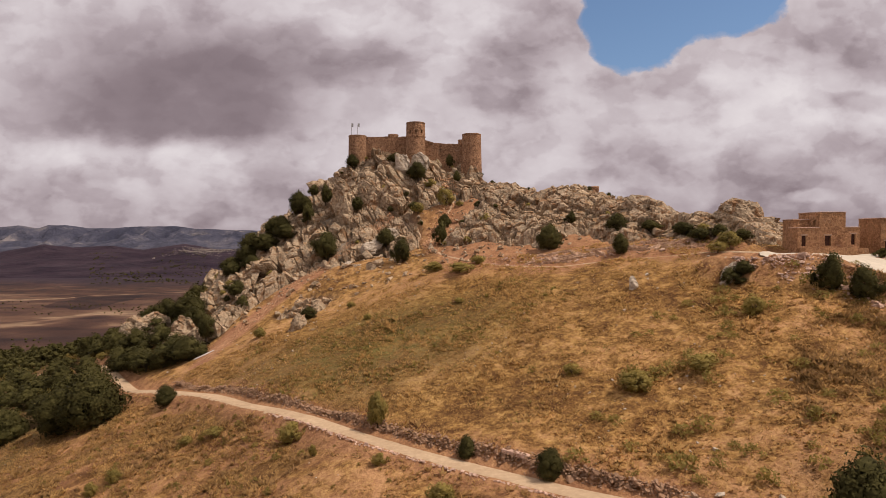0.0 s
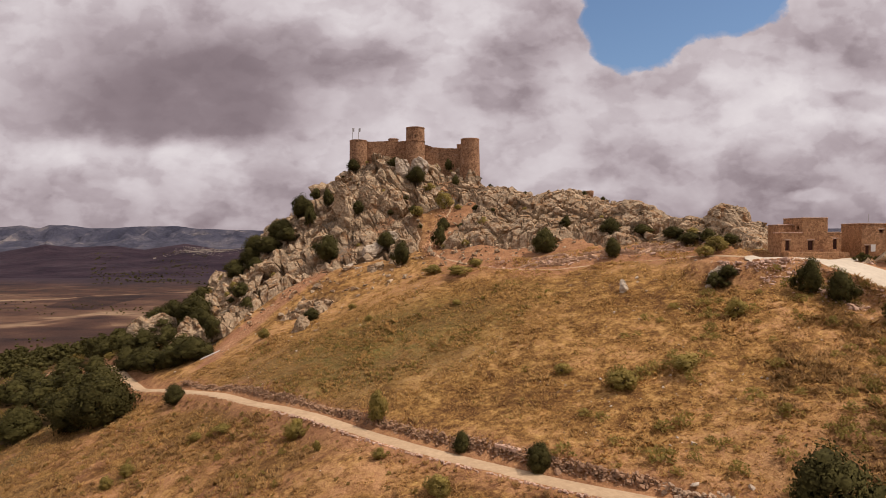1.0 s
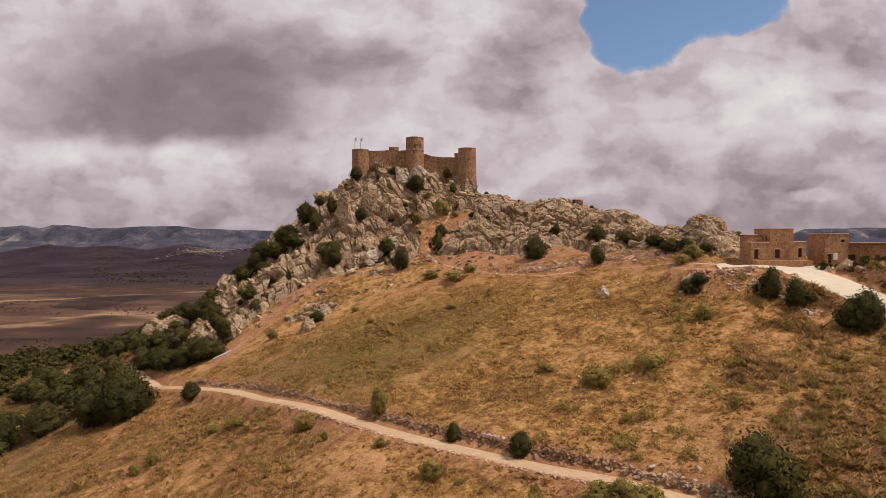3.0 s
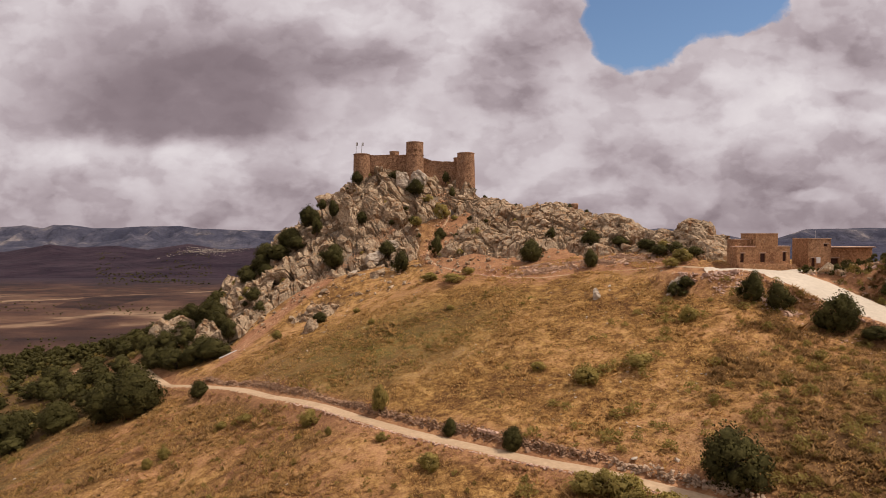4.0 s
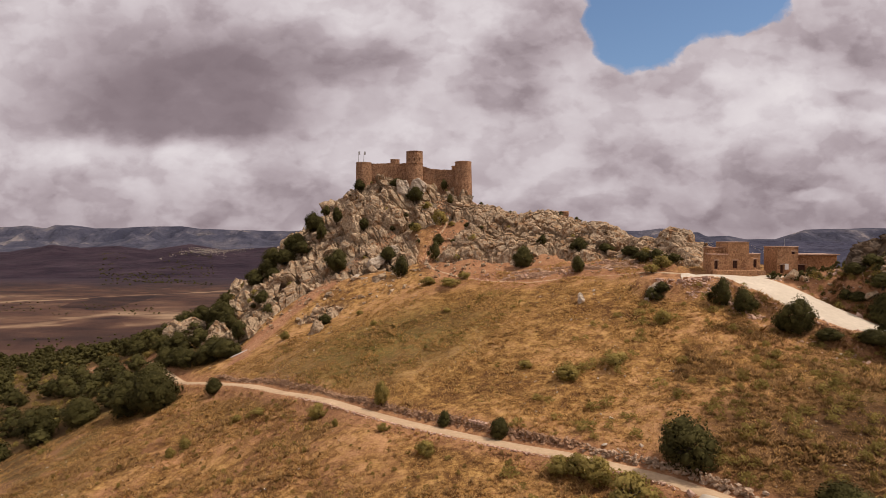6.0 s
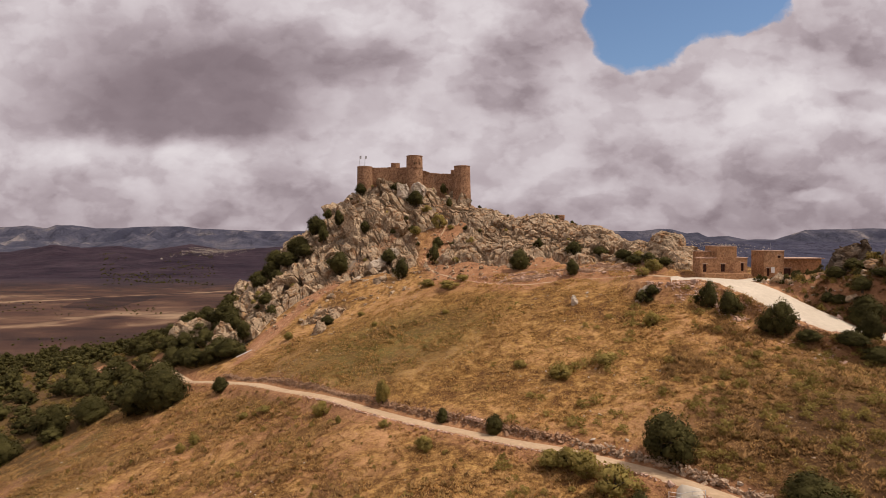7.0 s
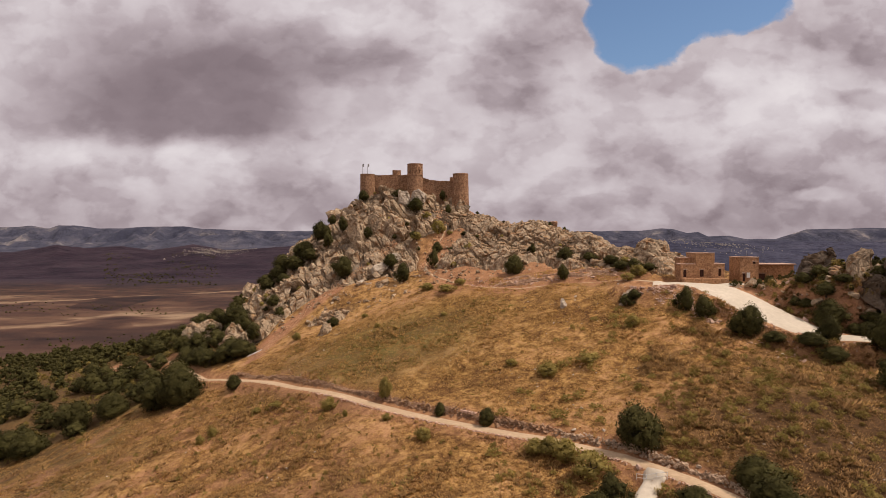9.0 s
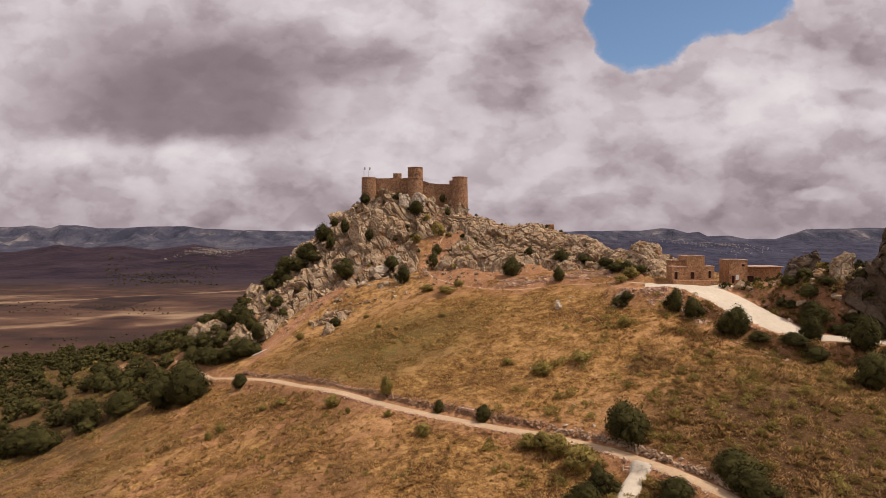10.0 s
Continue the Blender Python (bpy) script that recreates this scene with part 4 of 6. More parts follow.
def shatter(p, size, dip, stretch, seed):
    """For points p (n, 3): which block of fractured rock each lies in. Gives the block's random triple, the place inside it and the distance to the nearest joint."""
    a = radians(dip)
    turn = np.array(((math.cos(a), 0, -math.sin(a)), (0, 1, 0), (math.sin(a), 0, math.cos(a))))
    q = p @ turn.T / (size * np.array(stretch))
    base = np.floor(q).astype(np.int64)
    first, second = np.full(len(q), 9.0), np.full(len(q), 9.0)
    own, inner = np.zeros((len(q), 3)), np.zeros((len(q), 3))

    def lattice(c, k):
        n = (c[:, 0] * 374761393 + c[:, 1] * 668265263 + c[:, 2] * 2147483647 + (seed * 7 + k) * 982451653) & 0xFFFFFFFF
        n = ((n ^ (n >> 13)) * 1274126177) & 0xFFFFFFFF
        return ((n ^ (n >> 16)) & 0xFFFF) / 65535.0

    for i in (-1, 0, 1):
        for j in (-1, 0, 1):
            for k in (-1, 0, 1):
                c = base + (i, j, k)
                rnd = np.stack([lattice(c, m) for m in range(3)], 1)
                off = q - (c + 0.12 + 0.76 * rnd)
                d = np.abs(off).max(1) * 0.8 + np.linalg.norm(off, axis=1) * 0.2
                near = d < first
                second = np.where(near, first, np.minimum(second, d))
                own[near], inner[near] = rnd[near], off[near]
                first = np.where(near, d, first)
    return own, inner, second - first


def fracture(p, normal, layers, seed):
    """Moves points of a rock surface along their normals: blocks stand out or fall back, their faces tilt, joints open between them."""
    out = p.copy()
    for k, (size, step, tilt, crack, dip, stretch) in enumerate(layers):
        own, inner, joint = shatter(p, size, dip, stretch, seed + 10 * k)
        move = step * (own[:, 0] * 2 - 1) + tilt * ((own[:, 1:] - 0.5) * inner[:, :2] * 2).sum(1) - crack * (1 - smooth(0.0, 0.085, joint))
        out += normal * move[:, None]
    return out


def rock_face(inside, x_range, y_range, layers, lumps, seed, material, parent, step=(0.30, 0.26)):
    """The bare rock itself: a fine sheet over the land where it is rocky, broken into blocks; its rim dives under the soil."""
    xs, ys = np.arange(*x_range, step[0]), np.arange(*y_range, step[1])
    x, y = np.meshgrid(xs, ys)
    shape = x.shape
    x, y = x.ravel(), y.ravel()
    mask = rocky(x, y) * inside(x, y)
    mask = mask * smooth(1.0, 2.2, onto_line(x, y, FOOTPATH)[0]) * smooth(3.5, 5.5, onto_line(x, y, ROAD)[0])

    def base(x, y):
        return hill(x, y) + lumps * fbm(x / 10, y / 10, 3, 60 + seed) + 0.35 * lumps * (1 - 2 * np.abs(value_noise(x / 5, y / 7, 66 + seed)))

    z = base(x, y)
    slope_x, slope_y = (hill(x + 1, y) - hill(x - 1, y)) / 2, (hill(x, y + 1) - hill(x, y - 1)) / 2
    normal = np.stack((-slope_x, -slope_y - 0.35, np.ones_like(x) * 0.9), 1)
    normal /= np.linalg.norm(normal, axis=1)[:, None]
    p = np.stack((x, y, z), 1)
    rim = smooth(0.0, 0.75, mask)
    p = p + (fracture(p, normal, layers, seed) - p) * (0.25 + 0.75 * rim)[:, None]
    p[:, 2] += -2.2 + 2.7 * rim
    w = shape[1]
    i = (np.arange(shape[0] - 1)[:, None] * w + np.arange(w - 1)[None]).ravel()
    quads = np.column_stack((i, i + 1, i + w + 1, i + w))
    quads = quads[mask[quads].max(1) > 0.02]
    used, where = np.unique(quads, return_inverse=True)
    home = np.array(parent.matrix_basis.inverted())
    mesh = mesh_from("rock_face", p[used] + home[:3, 3], where.reshape(-1, 4), material)
    ob = new("rock_face", mesh)
    ob.parent = parent
    return ob


def outcrop(label, inside, x_range, y_range, spacing, big, seed, dip=34, most=110, layers=(), lumps=1.6, material=ROCK):
    """Bare rock: tilted broken blocks bedded in the slope; the largest are parts, the rest one mesh."""
    rng = np.random.default_rng(seed)
    xs, ys = np.meshgrid(np.arange(*x_range, spacing), np.arange(*y_range, spacing))
    xs, ys = xs.ravel() + rng.uniform(-0.5, 0.5, xs.size) * spacing, ys.ravel() + rng.uniform(-0.5, 0.5, ys.size) * spacing
    keep = (rocky(xs, ys) > 0.45) & inside(xs, ys) & (onto_line(xs, ys, FOOTPATH)[0] > 2.2) & (onto_line(xs, ys, ROAD)[0] > 4.5)
    xs, ys = xs[keep], ys[keep]
    zs = height(xs, ys)
    size = np.clip(spacing * 0.72 * np.exp(rng.normal(0, 0.42, len(xs))), 0.6, big)
    steep = np.hypot(height(xs + 1, ys) - zs, height(xs, ys + 1) - zs)
    size *= 0.8 + 0.35 * np.clip(steep, 0, 1.2)
    order = np.argsort(-size)
    rock = thing("rock_outcrop", float(xs.mean()), float(ys.mean()), float(zs.mean()), label, "rock", "rock outcrops")
    home = rock.matrix_basis.inverted()
    rock_face(inside, x_range, y_range, layers, lumps, seed, material, rock)
    rest = []
    for rank, i in enumerate(order):
        s = size[i]
        m = pose(xs[i], ys[i], zs[i] + 0.05 * s, rng.normal(0, 12), dip + rng.normal(0, 13), rng.normal(-20, 26)) @ Matrix.Diagonal((s * rng.uniform(0.9, 1.5), s * rng.uniform(0.7, 1.1), s * rng.uniform(0.75, 1.25), 1))
        if rank < most:
            ob = new("boulder", (BLOCKS if material is ROCK else SHADED_BLOCKS)[int(rng.integers(len(BLOCKS)))])
            ob.parent = rock
            ob.matrix_basis = home @ m
        else:
            rest.append(home @ m)
    if rest:
        joined("broken_rock", rest, material, rock, "smaller broken grey-brown rock")
    return rock


SLABS = ((15.0, 1.6, 4.6, 1.3, 58, (2.1, 1.0, 0.5)), (5.6, 0.50, 1.2, 0.9, 55, (2.2, 1.0, 0.6)), (2.2, 0.14, 0.28, 0.32, 50, (1.9, 1.0, 0.7)))
BLOCKY = ((8.0, 0.8, 1.6, 0.9, 38, (1.4, 1.0, 0.85)), (3.6, 0.36, 0.5, 1.0, 38, (1.4, 1.0, 0.75)), (1.6, 0.09, 0.16, 0.24, 34, (1.4, 1.0, 0.8)))
outcrop("grey-brown fractured quartzite crag below the castle", lambda x, y: (y > 156) & (x > -62) & (x < 14), (-64, 16), (154, 222), 7.0, 2.6, 1, layers=SLABS, lumps=2.0)
outcrop("grey-brown jointed rock ridge beside the castle", lambda x, y: (x >= 6) & (x < 63) & (y < 200), (4, 66), (128, 200), 6.0, 2.4, 2, 24, layers=BLOCKY, lumps=1.5)
outcrop("rounded rocky hump at the ridge's end", lambda x, y: (x >= 58) & (x < 86) & (y > 118), (58, 88), (118, 150), 4.5, 2.4, 3, 20, layers=BLOCKY, lumps=1.2)
outcrop("fractured rock spur with holm oaks on its ledges", lambda x, y: (x <= -55) & (y > 160), (-128, -55), (160, 234), 6.5, 2.6, 4, layers=SLABS, lumps=2.2)
outcrop("crag above the concrete road, coloured dark for shade", lambda x, y: (x > 84) & (y < 108), (84, 128), (70, 108), 3.0, 3.0, 5, 15, layers=BLOCKY, lumps=1.6, material=SHADED_ROCK)
outcrop("low rock breaking through the dry grass", lambda x, y: (x > -48) & (x < -24) & (y > 134) & (y < 162), (-48, -24), (134, 162), 2.2, 2.0, 6, layers=SLABS[1:], lumps=0.8)


def crag(x, y, z0, wide, deep, tall, seed, label, material=ROCK, lean=0.0, turn=0.0, fine=4):
    """One great rock: a lump cut by joints and bedding."""
    rng = random.Random(seed)
    bm = bmesh.new()
    bmesh.ops.create_icosphere(bm, subdivisions=fine, radius=1)
    planes = [(Vector([rng.uniform(-1, 1), rng.uniform(-1, 1), rng.uniform(-0.5, 1)]).normalized(), rng.uniform(0.55, 0.85)) for _ in range(14)]
    for v in bm.verts:
        p = v.co.copy()
        p = Vector([math.copysign(abs(c) ** 0.65, c) for c in p])
        for normal, far in planes:
            over = p.dot(normal) - far
            if over > 0:
                p -= normal * over
        p += v.co * 0.10 * noise.noise(p * 2.2 + Vector((seed, 0, 0)))
        v.co = Vector((p.x * wide / 2 + lean * p.z * wide / 2, p.y * deep / 2, (p.z * 0.5 + 0.42) * tall))
    bm.normal_update()
    points, normals = np.array([v.co[:] for v in bm.verts]), np.array([v.normal[:] for v in bm.verts])
    unit = (wide * deep * tall) ** (1 / 3)
    moved = fracture(points, normals, ((0.45 * unit, 0.035 * unit, 0.09 * unit, 0.03 * unit, 48, (1.4, 1.0, 0.8)), (0.2 * unit, 0.018 * unit, 0.06 * unit, 0.02 * unit, 40, (1.3, 1.0, 0.8))), seed)
    for v, co in zip(bm.verts, moved):
        v.co = co
    ob = part("rock", bm, material)
    ob.matrix_basis = pose(x, y, z0, 0, 0, turn)
    return tagged(ob, label, "rock", "great rocks")


# the roadside crags take the darkened rock, their shade painted in
crag(108.6, 83.0, 82.0, 20, 15, 41, 14, "tall crag standing beside the concrete road, coloured dark for shade", SHADED_ROCK, lean=0.0, fine=6)
crag(110.0, 79.5, 86.0, 9, 6, 13, 15, "buttress of rock under the tall crag, coloured dark for shade", SHADED_ROCK, fine=5)
crag(94.4, 97, 94, 12, 8, 14.4, 8, "jagged grey crag above the road, coloured dark for shade", SHADED_ROCK, lean=0.1, fine=5)
crag(97.2, 88.0, 96.8, 6.5, 5.0, 12.2, 12, "pale sunlit boulder perched on the roadside crag")
crag(50.6, 101.8, 91.4, 7.2, 4.4, 5.6, 21, "pale weathered rock at the edge of the field", PALE_ROCK, turn=20, fine=5)
crag(53.6, 101.2, 92.2, 3.6, 3.0, 3.6, 22, "pale block of rock under the concrete road", ROCK, turn=50)
crag(34.7, 107.3, 90.0, 2.6, 2.0, 3.2, 5, "pale lichened boulder standing in dry grass", PALE_ROCK, fine=3)
crag(-33.8, 137.5, 77.2, 5.2, 3.8, 5.6, 31, "pale fractured rock in the grassy slope", turn=30)
crag(-28.5, 133.5, 77.6, 5.5, 3.0, 2.4, 33, "low flat rock in the grassy slope", fine=3)
crag(-7.8, 201.4, 121.3, 8, 5.0, 7.9, 41, "white quartzite rock below the castle keep", PALE_ROCK, lean=0.12, turn=-20, fine=5)
crag(-14.2, 202.0, 122.2, 5.6, 4.0, 7.8, 43, "white quartzite rock below the castle keep", PALE_ROCK, lean=-0.15, fine=5)
crag(-32, 190, 103.5, 10, 5, 17, 45, "tall leaning slab of pale quartzite in the castle crag", lean=-0.25, fine=5)
crag(-23.5, 192, 107.5, 9, 5, 16, 46, "tall leaning slab of pale quartzite in the castle crag", lean=-0.35, fine=5)
crag(-16.5, 191, 107.5, 8, 5, 13, 47, "tall leaning slab of pale quartzite in the castle crag", lean=-0.4, fine=5)
crag(3.5, 201.5, 113.5, 8.5, 6.0, 8.0, 44, "broad grey rock below the castle tower", lean=0.1)
crag(-21.0, 174.5, 94.8, 7.0, 4.0, 5.6, 51, "white slab of broken rock on the red scree", PALE_ROCK, lean=0.35, turn=25)
crag(-19.0, 162.5, 89.6, 6.4, 4.4, 5.2, 63, "grey fractured rock beside the red scree", lean=0.2, turn=20)
crag(-14.0, 165.2, 91.2, 4.6, 3.4, 4.4, 64, "grey fractured rock beside the red scree", turn=-15)
crag(-27.5, 170.0, 90.5, 4.6, 3.0, 3.0, 53, "white slab of broken rock on the red scree", PALE_ROCK, lean=0.4, turn=25)
crag(-24.0, 166.5, 90.5, 3.6, 2.4, 2.4, 54, "white slab of broken rock on the red scree", PALE_ROCK, lean=0.3, turn=50)
crag(-16.0, 178.5, 98.8, 7.0, 3.6, 4.6, 52, "white slab of broken rock on the red scree", PALE_ROCK, lean=0.4, turn=25)
crag(-86, 174, 67, 12, 9, 14, 55, "tall grey rock at the spur's foot", lean=0.15, fine=5)
crag(-72, 162, 69.5, 11, 7, 9.5, 56, "broad grey rock at the spur's foot", turn=15, fine=5)
crag(53.5, 148, 98.5, 18, 9, 13.4, 57, "smooth pale whaleback of rock on the ridge", lean=-0.35, fine=5)
crag(65.5, 131.5, 101.5, 13, 7, 8.6, 60, "rounded boulder crowning the rocky hump")
crag(71.5, 130.5, 99.5, 8, 5, 6.6, 61, "rounded boulder crowning the rocky hump")

# a stump of masonry on the ridge crest
bm = bmesh.new()
add_box(bm, -1.3, 1.3, -1.2, 1.2, -1.5, 1.9, 0.12)
bmesh.ops.subdivide_edges(bm, edges=bm.edges[:], cuts=3, use_grid_fill=True)
wear(bm, 0.22, 0.8)
stump = part("ruined_turret", bm, CASTLE_STONE)
stump.matrix_basis = pose(43.0, 169.5, ground_at(43.0, 169.5) + 0.6)
tagged(stump, "stump of a ruined stone turret on the ridge", "ruin")


# ---- dry-stone walls, ruins and loose stones ----
def stone_run(name, line, high, thick, size, material, label, category, group="", seed=0, offset=0.0, spread=0.2, kind=""):
    """A rough wall or bank of loose stones along a line; offset metres to the line's left."""
    rng = np.random.default_rng(seed)
    p = np.array(line, float)
    run = np.concatenate(([0], np.cumsum(np.hypot(*np.diff(p, axis=0).T))))
    count = int(run[-1] / size * max(1, high / size / 0.75) * max(1.2, thick / size))
    at = rng.uniform(0, run[-1], count)
    x, y = np.interp(at, run, p[:, 0]), np.interp(at, run, p[:, 1])
    dx, dy = np.interp(at + 0.5, run, p[:, 0]) - np.interp(at - 0.5, run, p[:, 0]), np.interp(at + 0.5, run, p[:, 1]) - np.interp(at - 0.5, run, p[:, 1])
    length = np.maximum(np.hypot(dx, dy), 1e-6)
    side = offset + rng.normal(0, thick / 2, count)
    x, y = x - dy / length * side, y + dx / length * side
    top = high * (0.75 + 0.35 * value_noise(at / 3.1, np.zeros(count), seed)) * np.exp(-((side - offset) / thick) ** 2)
    z = height(x, y) + rng.uniform(0, 1, count) * np.maximum(top, 0.05)
    s = size * np.exp(rng.normal(0, 0.35, count))
    poses = [pose(x[i], y[i], z[i], *rng.uniform(-spread * 180, spread * 180, 3)[:2], rng.uniform(0, 360)) @ Matrix.Diagonal((s[i] * 1.3, s[i], s[i] * 0.75, 1)) for i in range(count)]
    ob = joined(name, poses, material)
    return tagged(ob, label, category, group, kind or "stuff")


upper = [p for p in TRACK if -62 < p[0] < 62][::-1]
stone_run("dry_stone_wall", [p for p in upper if p[0] > 14], 1.7, 0.42, 0.40, WALL_STONE, "tumbled dry-stone wall along the dirt track", "wall", seed=1, offset=2.3)
stone_run("stone_bank", [p for p in upper if p[0] <= 22], 1.15, 0.6, 0.30, BANK_STONE, "brown rubble bank along the dirt track", "bank", seed=2, offset=2.7)
stone_run("stone_edging", [p for p in upper if -30 < p[0] < 46], 0.2, 0.35, 0.24, RUBBLE, "low stone edging below the dirt track", "edging", seed=3, offset=-1.9)
road_left = [(56, 101.5), (61.5, 98), (64.6, 92.5), (68.6, 86.0), (72.8, 80.2), (77.8, 75.0), (83.8, 71)]
stone_run("stone_edging", road_left, 0.5, 0.7, 0.32, SCREE, "rubble edging under the concrete road", "edging", seed=4)

ruins = (((20.5, 135.2), (28.6, 132.2)), ((24, 136.6), (33.5, 133.4)), ((40, 131), (44.5, 128)), ((44.5, 128), (47.5, 129.5)), ((47.5, 129.5), (52, 127)), ((50, 131), (46.6, 133)), ((18, 137), (26, 135.5)), ((22, 139.5), (30, 138)), ((26, 134), (34, 132.5)), ((30, 137.5), (30.5, 133)), ((33, 136.5), (40, 134)), ((37, 132), (45, 129)),
         ((41, 135), (41.5, 130)), ((45, 132.5), (52, 128)), ((47, 127.5), (55, 124)), ((52, 130), (58, 127)), ((24, 137.2), (24.5, 134)), ((35, 134), (35.6, 131)), ((48, 131), (46, 127)), ((54, 128), (52.5, 124)))

def ruined_wall(x0, y0, x1, y1, high, seed):
    """What is left of a building: a low rubble wall with a broken top, bedded in the soil."""
    length, thick = math.hypot(x1 - x0, y1 - y0), 1.0
    n = max(4, int(length / 0.4))
    bm = bmesh.new()
    rings = []
    for i in range(n + 1):
        u = i / n
        x, y = x0 + (x1 - x0) * u, y0 + (y1 - y0) * u
        top = ground_at(x, y) + high * (0.55 + 0.6 * abs(noise.noise(Vector((u * length * 0.5, seed, 0)))) + 0.25 * noise.noise(Vector((u * length * 2.1, seed, 5))))
        low = ground_at(x, y) - 0.5
        dx, dy = -(y1 - y0) / length * thick / 2, (x1 - x0) / length * thick / 2
        rings.append([bm.verts.new(p) for p in ((x - dx, y - dy, low), (x - dx, y - dy, (low + top) / 2 + 0.1), (x - dx * 0.8, y - dy * 0.8, top), (x + dx * 0.8, y + dy * 0.8, top - 0.05), (x + dx, y + dy, low))])
    for p, q in zip(rings, rings[1:]):
        for j in range(4):
            bm.faces.new((p[j], q[j], q[j + 1], p[j + 1]))
    bm.faces.new(rings[0])
    bm.faces.new(rings[-1][::-1])
    wear(bm, 0.12, 1.7, seed)
    bmesh.ops.recalc_face_normals(bm, faces=bm.faces)
    tagged(part("ruined_wall", bm, RUIN_STONE), "low ruined wall of pinkish rubble beside the footpath", "ruin", "ruined walls")


for k, (start, end) in enumerate(ruins):
    ruined_wall(*start, *end, 0.5 + 0.2 * (k % 3), k * 3.7)
scattered_rubble = lambda x, y: near_line(x, y, (14, 141), (20, 138.5), (34, 133.5), (48, 128.5), (57, 125)) < 3.4
stone_run("scree", SCREE_LINE, 0.06, 2.2, 0.16, SCREE, "red-brown scree running down the slope", "scree", seed=51)
stone_run("scree", [(-3, 160), (-4, 172), (-1, 182), (3, 192), (0, 200)], 0.2, 2.4, 0.4, SCREE, "reddish broken stone below the castle", "scree", seed=52)


def scattered(name, count, x_range, y_range, size, material, label, seed, allowed):
    rng = np.random.default_rng(seed)
    x, y = rng.uniform(*x_range, count), rng.uniform(*y_range, count)
    ok = allowed(x, y)
    x, y = x[ok], y[ok]
    z = height(x, y)
    s = size * np.exp(rng.normal(0, 0.5, len(x)))
    poses = [pose(x[i], y[i], z[i] + s[i] * 0.1, *rng.uniform(-40, 40, 2), rng.uniform(0, 360)) @ Matrix.Diagonal((s[i] * 1.3, s[i], s[i] * 0.7, 1)) for i in range(len(x))]
    tagged(joined(name, poses, material), label, "stones", kind="stuff")


scattered("rubble_spill", 1500, (12, 60), (120, 143), 0.34, RUBBLE, "spilled pinkish building rubble on bare soil", 50, scattered_rubble)
off_ways = lambda x, y: (onto_line(x, y, TRACK)[0] > 2.2) & (onto_line(x, y, ROAD)[0] > 5) & (rocky(x, y) < 0.5)
scattered("scattered_stones", 4200, (-85, 80), (25, 170), 0.17, PALE_ROCK, "small pale stones scattered in the dry grass", 61, lambda x, y: off_ways(x, y) & (fbm(x / 9, y / 9, 2, 77) > 0.1))
scattered("scattered_stones", 2800, (-60, 84), (126, 212), 0.62, ROCK, "broken grey stones on the upper slope", 62, lambda x, y: off_ways(x, y) & (y > 146 - 0.12 * x))
scattered("scattered_stones", 900, (56, 104), (68, 104), 0.36, RUBBLE, "brown stones on the road's banks", 63, lambda x, y: (onto_line(x, y, ROAD)[0] > 6) & (onto_line(x, y, ROAD)[0] < 15))
scattered("scattered_stones", 2200, (50, 66), (86, 104), 0.34, RUBBLE, "pale rubble spilled below the concrete road", 65, lambda x, y: (near_line(x, y, (52, 101), (57, 98.5), (61, 93), (64, 88)) < 2.6 + 1.2 * fbm(x / 3, y / 3, 2, 66)) & (onto_line(x, y, ROAD)[0] > 7.4))
scattered("scattered_stones", 260, (76, 104), (76, 106), 1.0, ROCK, "larger pale rocks lodged in the road's bank", 64, lambda x, y: (onto_line(x, y, ROAD)[0] > 8.4) & (onto_line(x, y, ROAD)[0] < 18))

